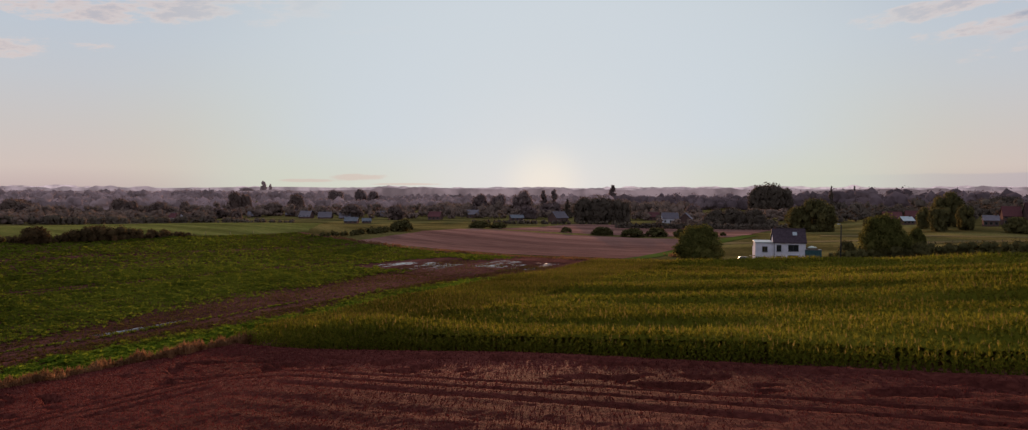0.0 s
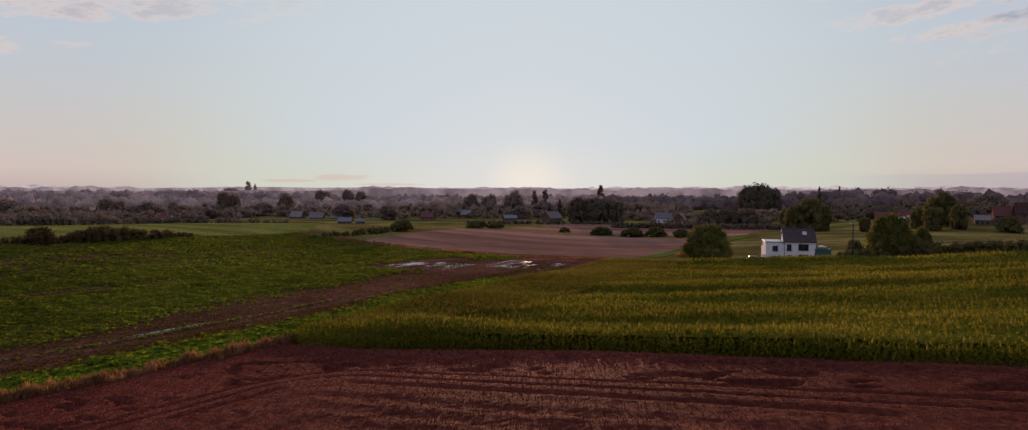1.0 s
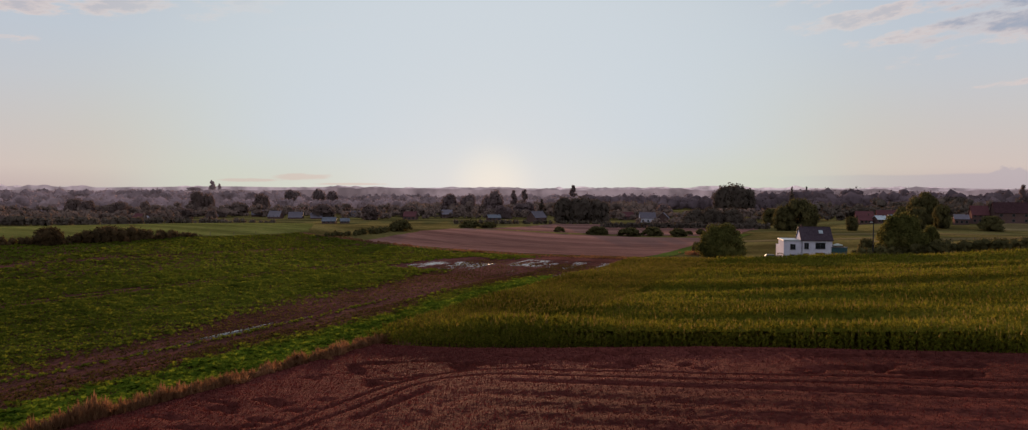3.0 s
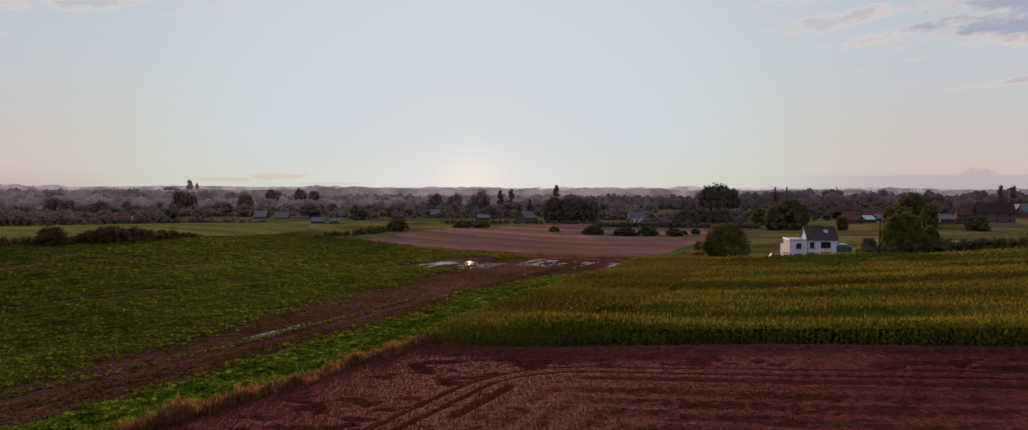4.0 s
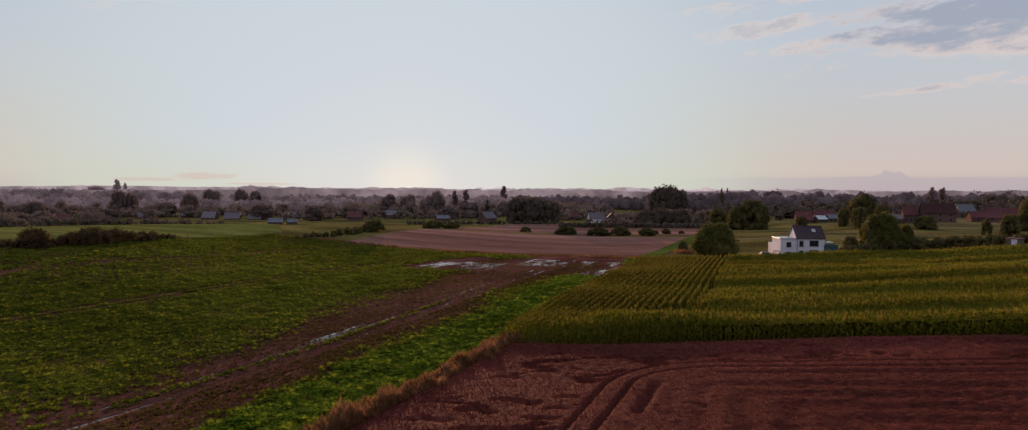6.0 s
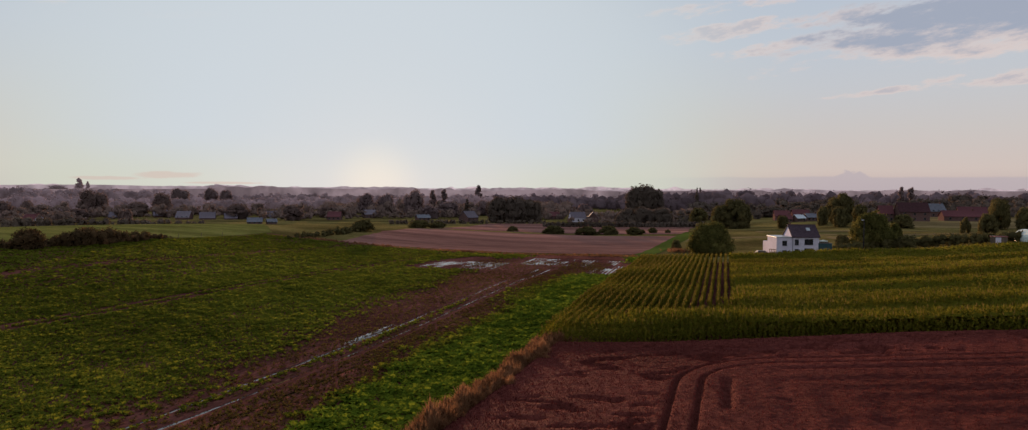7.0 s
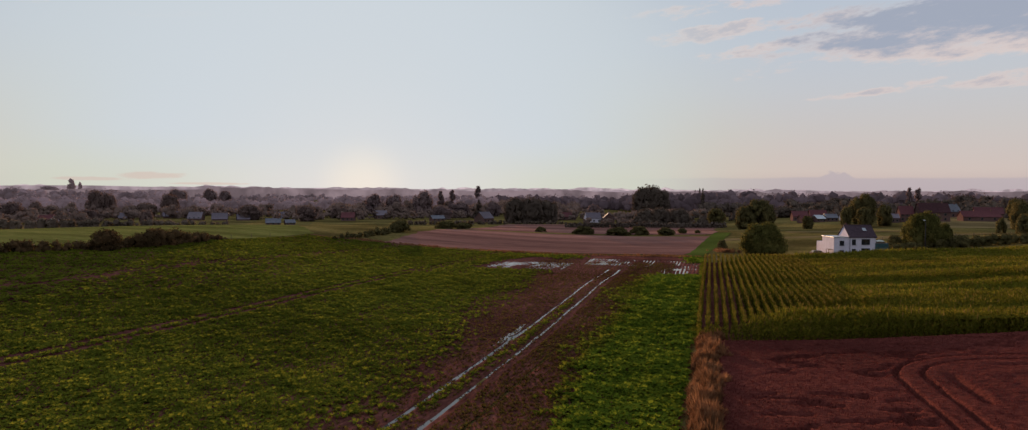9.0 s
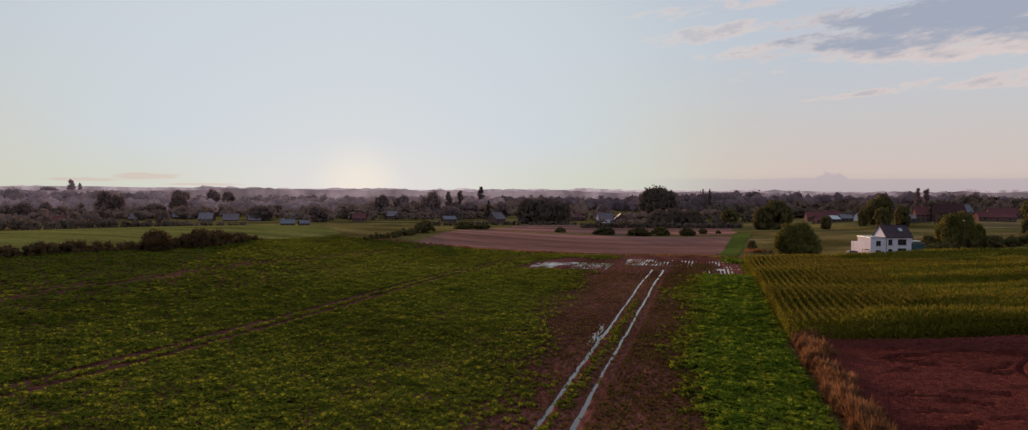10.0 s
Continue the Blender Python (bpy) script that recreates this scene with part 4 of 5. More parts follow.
def crown_clumps(r, style, h, w, n, grain=1.0):
    """Centres and radii of the clumps that make up a crown."""
    C, R = [], []
    for i in range(n):
        a = r.uniform(0, 6.28)
        if style == "p":
            z = r.uniform(0.12, 0.97)
            rad = w * 0.5 * (math.sin(math.pi * min(1, z * 0.85 + 0.12)) ** 0.7)
            q = rad * r.random() ** 0.5 * 0.75
            C.append((q * math.cos(a), q * math.sin(a), z * h))
            R.append(w * 0.2)
        elif style == "c":
            z = r.uniform(0.08, 0.97)
            q = w * 0.5 * (1.02 - z) * r.random() ** 0.5
            C.append((q * math.cos(a), q * math.sin(a), z * h))
            R.append(w * (0.06 + 0.16 * (1 - z)))
        else:
            f = 0.95 * r.random() ** 1.1
            if style == "r":
                rad = math.sqrt(max(0.0, 1 - ((f - 0.42) / 0.60) ** 2)) if f > 0.42 else 0.78 + 0.22 * f / 0.42
            else:
                rad = math.sqrt(max(0.0, 1 - f ** 2.2))
            rr = r.uniform(0.09, 0.19) * w * grain
            q = (w / 2 - rr * 0.85) * rad * r.uniform(0.62, 1.04)
            C.append((q * math.cos(a), q * math.sin(a), rr * 0.5 + f * (h - rr * 1.35)))
            R.append(rr)
    return C, R


def tree_proto(name, seed, style, h, w, leaves, leaf, leaf_mat, clumps, label, category="tree"):
    """One tree: trunk with limbs, and a crown."""
    r = np.random.default_rng(seed)
    grain = 1.2 if leaf_mat in (M_LEAF_HAZED, M_LEAF_WEST, M_LEAF_FAR) else 1.0
    C, R = crown_clumps(r, style, h, w, clumps, grain)
    ob = new(name)
    bm = bmesh.new()
    top = h * (0.5 if style in "rs" else 0.9)
    r0 = 0.022 * h + 0.05
    bends = [Vector((0, 0, -0.4))] + [Vector((r.uniform(-1, 1) * 0.02 * h, r.uniform(-1, 1) * 0.02 * h, top * f)) for f in (0.35, 0.7, 1.0)]
    for i in range(3):
        tube(bm, bends[i], bends[i + 1], r0 * (1 - 0.27 * i), r0 * (1 - 0.27 * (i + 1)))
    for i in range(0, len(C), max(1, len(C) // 9)):
        tube(bm, bends[1] + (bends[2] - bends[1]) * r.random(), Vector(C[i]) * 0.95, r0 * 0.38, r0 * 0.1, 5)
    part("trunk", bm, M_BARK, ob)
    V, Q, N = leafy(r, C, R, leaves, leaf, 0.72) if grain == 1 else leafy(r, C, R, leaves, leaf, 0.8, 0.9, 1, (0.7, 1.22), 0.66)
    part("crown", tri_mesh("crown", V, Q, leaf_mat, smooth=True, normals=N), leaf_mat, ob)
    return tagged(ob, label, category)


def set_out(protos, rows, group):
    """Rows of (x, y, height, width): each proto's own size is scaled to them. The first of each stands for itself."""
    for i, (x, y, h, w) in enumerate(rows):
        ob, ph, pw = protos[i % len(protos)]
        z = float(land(x, y)) - 0.1
        turn = Matrix.Rotation((i * 2.4) % 6.28, 4, "Z")
        m = Matrix.Translation((x, y, z)) @ turn @ Matrix.Diagonal((w / pw, w / pw, h / ph, 1))
        if ob.get("set"):
            c = copy_thing(ob, m @ Matrix.Diagonal((*(1 / k for k in ob.scale), 1)))
        else:
            ob.matrix_basis = m
            ob["set"] = 1
            c = ob
        tagged(c, group=group)


def protos(name, seeds, style, h, w, leaves, leaf, mat, clumps, label, category="tree"):
    return [(tree_proto(name, s, style, h, w, leaves, leaf, mat, clumps, label, category), h, w) for s in seeds]


NEAR = protos("tree", (201, 202), "s", 10, 14, 34000, 0.25, M_LEAF_NEAR, 84, "broad leafy tree with a dense low crown")
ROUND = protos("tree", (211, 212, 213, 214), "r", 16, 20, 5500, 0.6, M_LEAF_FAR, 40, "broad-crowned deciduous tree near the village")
PALE = protos("tree", (216, 217, 218, 219), "r", 16, 20, 5500, 0.6, M_LEAF_HAZED, 40, "deciduous tree in the village, leaves coloured pale for haze")
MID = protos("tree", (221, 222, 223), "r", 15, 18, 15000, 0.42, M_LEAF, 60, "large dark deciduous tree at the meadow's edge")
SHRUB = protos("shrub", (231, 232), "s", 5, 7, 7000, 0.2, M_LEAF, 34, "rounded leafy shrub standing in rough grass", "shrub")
WEST = protos("tree", (261, 262, 263, 264), "r", 16, 20, 5500, 0.6, M_LEAF_WEST, 40, "broad tree at the edge of the village, leaves tinted for haze")
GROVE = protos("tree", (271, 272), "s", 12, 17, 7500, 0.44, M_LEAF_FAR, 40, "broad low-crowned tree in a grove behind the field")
POPLAR = protos("poplar", (241, 242), "p", 24, 9, 5000, 0.42, M_LEAF_HAZED, 40, "tall columnar poplar above the village", "tree")
DISTANT = protos("tree", (281, 282), "p", 24, 12, 3000, 0.6, M_WOOD_FAR, 40, "tall tree far off on the skyline, haze put in as glow")
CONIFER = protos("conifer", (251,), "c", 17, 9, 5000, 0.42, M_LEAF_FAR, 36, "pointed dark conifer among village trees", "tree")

set_out(NEAR, [(52.2, 190.0, 10.8, 14.4), (94.0, 170.8, 11.8, 12.8), (102.5, 171.5, 7.4, 5.2)], "trees by the white house")
set_out(MID, [(144, 323, 17, 15.5), (137.5, 325, 13.2, 10.5), (150.5, 326, 14, 12), (168, 402, 11.5, 11.5), (199.5, 309.6, 17, 13.5), (183.5, 291, 10.7, 8.5), (194, 289, 11.4, 7.6), (187.3, 308, 10.6, 6), (161.7, 306, 7.2, 6), (252, 264, 14.9, 9.5), (201, 210, 11, 7.5), (290, 296, 13, 10.5)], "trees round the meadow")
set_out(GROVE, [(126, 421, 11.5, 16), (137, 418, 12.4, 18), (148, 416, 11.6, 16), (146, 382, 5.5, 8)], "grove behind the field")
set_out(SHRUB, [(54, 215, 4.0, 3.7), (53.5, 302, 4.3, 11.5), (63.7, 301, 4.5, 10.5), (72.9, 292, 4.0, 8.5), (41.5, 316, 4.2, 11), (26, 336, 3, 6), (-48.5, 296, 5.6, 8.5), (-51, 293, 4.8, 7), (164, 194, 8.0, 6.5), (165, 204, 6.5, 3.8), (204, 273, 7, 11), (86, 300, 3, 5),
               (85.5, 173.0, 5.2, 4.8), (98, 162, 4, 5), (-18, 362, 4.6, 14), (-8, 364, 3.8, 10), (81, 301, 2.2, 4), (92, 296, 2.0, 3)], "shrubs of the fields")
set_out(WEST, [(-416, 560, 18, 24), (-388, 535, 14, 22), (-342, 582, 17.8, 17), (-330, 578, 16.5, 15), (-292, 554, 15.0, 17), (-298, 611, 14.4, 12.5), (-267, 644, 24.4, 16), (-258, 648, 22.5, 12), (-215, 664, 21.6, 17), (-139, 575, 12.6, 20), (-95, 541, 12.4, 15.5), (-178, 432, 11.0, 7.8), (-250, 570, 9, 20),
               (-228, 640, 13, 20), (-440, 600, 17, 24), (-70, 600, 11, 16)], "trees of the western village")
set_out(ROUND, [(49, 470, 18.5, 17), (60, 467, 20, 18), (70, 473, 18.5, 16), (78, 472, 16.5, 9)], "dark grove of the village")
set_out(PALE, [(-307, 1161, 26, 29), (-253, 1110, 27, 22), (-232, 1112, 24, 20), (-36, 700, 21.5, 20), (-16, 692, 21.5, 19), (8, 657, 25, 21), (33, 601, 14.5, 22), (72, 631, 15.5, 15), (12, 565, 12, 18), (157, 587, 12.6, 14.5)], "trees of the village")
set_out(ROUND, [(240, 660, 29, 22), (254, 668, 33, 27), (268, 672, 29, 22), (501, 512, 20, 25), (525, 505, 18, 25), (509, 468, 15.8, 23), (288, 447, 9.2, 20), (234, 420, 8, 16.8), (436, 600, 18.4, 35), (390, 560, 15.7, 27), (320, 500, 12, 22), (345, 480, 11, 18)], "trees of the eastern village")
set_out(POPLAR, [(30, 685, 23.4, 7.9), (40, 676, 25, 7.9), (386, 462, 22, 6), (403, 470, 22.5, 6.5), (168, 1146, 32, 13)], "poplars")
set_out(DISTANT, [(-613, 1650, 40, 17), (-598, 1655, 34, 9), (-655, 1650, 24, 50)], "trees on the skyline")
set_out(CONIFER, [(45.8, 576, 16.5, 10), (306, 650, 28, 8), (480, 950, 30, 12)], "conifers")

# ---- hedges: low clumps along a line ----
def hedge(name, line, height, width, step, count, leaf, mat, label, seed=1, gap=0.0):
    r = np.random.default_rng(seed)
    C, R = [], []
    for (x0, y0, h0), (x1, y1, h1) in zip(line, line[1:]):
        n = max(2, int(math.hypot(x1 - x0, y1 - y0) / step))
        for i in range(n):
            f = (i + r.random()) / n
            if r.random() < gap:
                continue
            x, y, h = x0 + (x1 - x0) * f + r.normal(0, width * 0.25), y0 + (y1 - y0) * f + r.normal(0, width * 0.25), height * (h0 + (h1 - h0) * f) * r.uniform(0.7, 1.15)
            for zf in (0.3, 0.68):
                C.append((x + r.normal(0, 0.3), y + r.normal(0, 0.3), float(land(x, y)) + h * zf))
                R.append(max(h * 0.36, 0.3) * r.uniform(0.8, 1.2))
    V, Q, N = leafy(r, C, R, count, leaf * 1.2, 0.72, 0.95)
    return tagged(new(name, tri_mesh(name, V, Q, mat, smooth=True, normals=N)), label, "hedge", kind="stuff")


hedge("field_hedge", [(-165, 134, 0.75), (-152, 152, 0.75), (-139, 166, 0.75), (-129, 174, 0.6), (-124, 181, 0.75), (-120, 187, 1.2), (-116, 198, 1.15), (-112, 211, 0.8), (-108, 227, 0.35)], 3.3, 2.4, 0.6, 26000, 0.17, M_LEAF_RED, "dark overgrown hedge with reddish bramble at the field's edge", 3)
hedge("hedge_bush", [(-126.5, 174.5, 1.0), (-124.5, 177, 1.0)], 4.6, 2.6, 0.5, 5200, 0.17, M_LEAF_RED, "taller rounded bush standing in the hedge", 4)
hedge("shrub_row", [(-78, 252, 0.5), (-68, 263, 0.8), (-60, 275, 1.0), (-53, 289, 1.0)], 2.4, 4.0, 0.9, 9000, 0.2, M_LEAF, "low scrub growing along a farm track", 5)
hedge("pasture_hedge", [(-420, 395, 1.0), (-300, 385, 1.0), (-200, 392, 1.0), (-130, 400, 0.8)], 5.0, 4.0, 1.6, 16000, 0.4, M_LEAF_FAR, "dark trimmed hedge behind the pasture", 6)
hedge("garden_hedge", [(80, 170, 0.8), (96, 166, 1.0), (112, 163, 1.0), (128, 158, 0.9), (150, 152, 0.9), (176, 148, 0.9)], 3.1, 2.5, 0.7, 22000, 0.17, M_LEAF, "overgrown hedge along the maize beside the white house", 7)
hedge("meadow_hedge", [(60, 392, 1.0), (110, 372, 1.0), (142, 352, 1.0)], 3.2, 2.2, 0.6, 5000, 0.4, M_LEAF_FAR, "clipped hedge at the back of the meadow", 8)
hedge("village_hedge", [(-30, 455, 1.0), (20, 452, 1.0), (75, 445, 0.8)], 2.6, 5.0, 0.9, 5000, 0.45, M_LEAF_FAR, "low scrub between the stubble and the village", 9, 0.3)


# ---- far woods and ridges ----
def woods(name, lines, seed, card, count, mat, label):
    r = np.random.default_rng(seed)
    C, R = [], []
    for az0, az1, dist, h, n in lines:
        n = int(n * 1.4)
        for i in range(n):
            a = radians(az0 + (az1 - az0) * (i + r.random()) / n)
            d = dist * r.uniform(0.94, 1.08)
            x, y = d * math.sin(a), d * math.cos(a)
            hh, wide, g = h * r.uniform(0.68, 1.1), h * r.uniform(0.35, 0.65), float(land(x, y))
            for q in range(9):
                b, f = r.uniform(0, 6.28), 0.92 * r.random() ** 1.2
                rad = h * (r.uniform(0.2, 0.36) if h > 14 else r.uniform(0.13, 0.28))
                out = wide * math.sqrt(max(0.0, 1 - f ** 2)) * r.uniform(0.4, 1.0)
                C.append((x + out * math.cos(b), y + out * math.sin(b), g + rad * 0.6 + f * (hh - rad * 1.5)))
                R.append(rad)
    V, Q, N = leafy(r, C, R, count, card, 0.8, 0.9, 1, (0.65, 1.25), 0.68)
    return tagged(new(name, tri_mesh(name, V, Q, mat, smooth=True, normals=N)), label, "woodland", kind="stuff")


woods("woodland", [(-41, -22, 800, 20, 60), (-22, -6, 860, 16, 50), (-6, 8, 840, 18, 40)], 11, 1.0, 36000, M_WOOD_FAR, "belt of trees behind the village, haze put in as glow")
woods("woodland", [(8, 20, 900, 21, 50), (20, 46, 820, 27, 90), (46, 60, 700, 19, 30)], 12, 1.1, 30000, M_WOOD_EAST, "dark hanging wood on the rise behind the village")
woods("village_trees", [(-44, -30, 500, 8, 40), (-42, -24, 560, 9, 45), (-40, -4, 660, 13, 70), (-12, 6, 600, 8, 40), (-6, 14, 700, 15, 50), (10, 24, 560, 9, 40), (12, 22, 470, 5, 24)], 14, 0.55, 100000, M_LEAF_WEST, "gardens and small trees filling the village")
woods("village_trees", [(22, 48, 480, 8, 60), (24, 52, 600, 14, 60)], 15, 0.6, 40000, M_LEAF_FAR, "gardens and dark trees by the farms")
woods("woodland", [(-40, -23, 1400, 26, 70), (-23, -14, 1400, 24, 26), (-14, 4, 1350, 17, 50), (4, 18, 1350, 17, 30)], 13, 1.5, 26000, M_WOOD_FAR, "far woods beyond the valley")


def ridge(i, dist, base, swell, seed):
    """A far wooded skyline, as a band of low hill that glows in place of haze."""
    n = 2400
    a = np.radians(np.linspace(-75, 80, n))
    s = np.linspace(0, 155, n)
    top = base + swell * (fnoise(s / 14, s * 0, seed) - 0.5) * 2 + 0.0055 * dist * (fnoise(s / 0.9, s * 0, seed + 5, 3) - 0.25) * sst(0.40, 0.55, fnoise(s / 5, s * 0, seed + 9))
    x, y = dist * np.sin(a), dist * np.cos(a)
    V = np.concatenate([np.stack([x, y, np.full(n, -30.0)], -1), np.stack([x, y, top], -1), np.stack([x * 1.06, y * 1.06, top - 12], -1)])
    F = [(k, k + 1, n + k + 1, n + k) for k in range(n - 1)] + [(n + k, n + k + 1, 2 * n + k + 1, 2 * n + k) for k in range(n - 1)]
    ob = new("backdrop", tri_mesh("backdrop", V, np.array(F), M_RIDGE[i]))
    tagged(ob, ("wooded rise with evening haze painted in", "pale mauve ridge with evening haze painted in", "farthest ridge on the horizon, palest with painted haze")[i], "hills", kind="structure")


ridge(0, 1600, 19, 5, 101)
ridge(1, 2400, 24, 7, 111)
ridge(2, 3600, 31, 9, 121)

# ---- the white house ----
def white_house():
    m = Matrix.Translation((60.8, 169.2, -0.75)) @ Matrix.Rotation(radians(-15.8), 4, "Z")
    ob = new("house")
    ob.matrix_basis = m
    tagged(ob, "two-storey white rendered house with dark slate roof and flat annex", "house")
    E, Rz = 5.75, 8.85
    # main block x 4.35..11.75, depth 0..7
    wall = prism([(0, 0), (7.0, 0), (7.0, E), (3.5, Rz), (0, E)], 4.35, 11.75)
    bmesh.ops.transform(wall, matrix=Matrix(((0, 1, 0, 0), (1, 0, 0, 0), (0, 0, 1, 0), (0, 0, 0, 1))), verts=wall.verts[:])
    bmesh.ops.recalc_face_normals(wall, faces=wall.faces[:])
    part("wall", wall, M_RENDER, ob, "white rendered wall")
    for s in (0, 1):
        roof = bmesh.new()
        y0, y1 = (-0.3, 3.5) if s == 0 else (7.3, 3.5)
        z0, z1 = E - 0.16, Rz + 0.10
        vs = [roof.verts.new(c) for c in ((4.1, y0, z0), (12.0, y0, z0), (12.0, y1, z1), (4.1, y1, z1), (4.1, y0, z0 + 0.16), (12.0, y0, z0 + 0.16), (12.0, y1, z1 + 0.16), (4.1, y1, z1 + 0.16))]
        for f in ((0, 3, 2, 1), (4, 5, 6, 7), (0, 1, 5, 4), (1, 2, 6, 5), (2, 3, 7, 6), (3, 0, 4, 7)):
            roof.faces.new([vs[i] for i in f])
        bmesh.ops.recalc_face_normals(roof, faces=roof.faces[:])
        part("roof", roof, M_SLATE, ob, "dark slate roof slope")
    sky = boxes((8.9, 9.9, -0.6, 0.6, 0, 0.12))
    bmesh.ops.transform(sky, matrix=Matrix.Translation((0, 2.1, E + 2.05)) @ Matrix.Rotation(math.atan2(3.2, 3.8), 4, "X"), verts=sky.verts[:])
    part("skylight", sky, M_METAL, ob, "bright roof window")
    part("chimney", boxes((4.7, 5.1, 3.3, 3.7, Rz - 0.2, Rz + 0.75), bevel=0.02), M_BRICK, ob, "short chimney")
    part("ridge", boxes((4.08, 12.02, 3.38, 3.62, Rz + 0.18, Rz + 0.32), bevel=0.03), M_SLATE, ob)
    # the annex
    part("annex", boxes((0, 4.34, 0.15, 7.5, 0, 5.55)), M_RENDER, ob, "flat-roofed white annex")
    part("annex_roof", boxes((-0.2, 4.33, -0.05, 7.7, 5.56, 5.8), bevel=0.03), M_METAL, ob, "pale flat roof edge")
    part("back_wing", boxes((0.05, 4.0, 7.51, 11.4, 0, 3.9)), M_RENDER, ob, "low white back wing")
    part("lean_to", boxes((-1.3, -0.02, 0.6, 2.4, 2.1, 2.2), (-1.25, -1.15, 0.65, 0.75, 0, 2.1), (-1.25, -1.15, 2.2, 2.3, 0, 2.1)), M_TIMBER, ob, "small open lean-to")

    def window(x0, x1, z0, z1, y=0.0):
        f = part("window", boxes((x0, x1, y - 0.05, y + 0.04, z0, z0 + 0.08), (x0, x1, y - 0.05, y + 0.04, z1 - 0.08, z1), (x0, x0 + 0.08, y - 0.05, y + 0.04, z0 + 0.08, z1 - 0.08), (x1 - 0.08, x1, y - 0.05, y + 0.04, z0 + 0.08, z1 - 0.08)), M_FRAME, ob, "grey window frame")
        mid = (x0 + x1) / 2
        for a, b in ((x0 + 0.08, mid - 0.03), (mid + 0.03, x1 - 0.08)):
            part("pane", boxes((a, b, y - 0.02, y + 0.01, z0 + 0.08, z1 - 0.08)), M_GLASS, f)
        part("mullion", boxes((mid - 0.03, mid + 0.03, y - 0.045, y + 0.03, z0 + 0.08, z1 - 0.08)), M_FRAME, f)
        part("sill", boxes((x0 - 0.08, x1 + 0.08, y - 0.14, y - 0.052, z0 - 0.07, z0)), M_FRAME, f)
    window(1.6, 2.9, 3.3, 4.7, 0.15)
    window(1.6, 2.9, 0.7, 2.0, 0.15)
    window(5.0, 6.1, 3.5, 5.1)
    window(5.0, 6.1, 0.6, 2.4)
    window(7.7, 10.1, 3.6, 5.2)
    window(7.7, 10.1, 0.5, 2.6)
    part("downpipe", boxes((4.4, 4.5, -0.1, -0.02, 0, E - 0.2)), M_FRAME, ob)


white_house()


# ---- village houses ----
def village_house(x, y, turn, w, d, eave, ridge_h, wall_mat, roof_mat, label, windows=3, chimney=True, base=0.0):
    """A gabled house, long side along local x; front at y = 0."""
    ob = new("house")
    ob.matrix_basis = Matrix.Translation((x, y, float(land(x, y)) - 0.2 + base)) @ Matrix.Rotation(radians(turn), 4, "Z")
    wall = prism([(-d / 2, 0), (d / 2, 0), (d / 2, eave), (0, ridge_h), (-d / 2, eave)], -w / 2, w / 2)
    bmesh.ops.transform(wall, matrix=Matrix(((0, 1, 0, 0), (1, 0, 0, 0), (0, 0, 1, 0), (0, 0, 0, 1))), verts=wall.verts[:])
    bmesh.ops.recalc_face_normals(wall, faces=wall.faces[:])
    part("wall", wall, wall_mat, ob)
    slope = (ridge_h - eave) / (d / 2)
    for s in (-1, 1):
        roof = bmesh.new()
        ya, yb = s * (d / 2 + 0.4), 0.0
        za, zb = eave - 0.4 * slope + 0.05, ridge_h + 0.05
        vs = [roof.verts.new(c) for c in ((-w / 2 - 0.3, ya, za), (w / 2 + 0.3, ya, za), (w / 2 + 0.3, yb, zb), (-w / 2 - 0.3, yb, zb), (-w / 2 - 0.3, ya, za + 0.2), (w / 2 + 0.3, ya, za + 0.2), (w / 2 + 0.3, yb, zb + 0.2), (-w / 2 - 0.3, yb, zb + 0.2))]
        for f in ((0, 3, 2, 1), (4, 5, 6, 7), (0, 1, 5, 4), (1, 2, 6, 5), (2, 3, 7, 6), (3, 0, 4, 7)):
            roof.faces.new([vs[i] for i in f])
        bmesh.ops.recalc_face_normals(roof, faces=roof.faces[:])
        part("roof", roof, roof_mat, ob)
    for i in range(windows):
        cx = -w / 2 + w * (i + 0.5) / windows
        for z0 in ([0.9] if eave < 4 else [0.9, 3.4]):
            win = part("window", boxes((cx - 0.6, cx + 0.6, -d / 2 - 0.06, -d / 2 + 0.02, z0, z0 + 1.3)), M_FRAME, ob)
            part("pane", boxes((cx - 0.5, cx + 0.5, -d / 2 - 0.08, -d / 2 - 0.062, z0 + 0.1, z0 + 1.2)), M_GLASS, win)
    if chimney:
        part("chimney", boxes((w * 0.3, w * 0.3 + 0.6, -0.3, 0.3, ridge_h - 0.3, ridge_h + 1.1), bevel=0.03), M_BRICK, ob)
    return tagged(ob, label, "house", group="village houses")


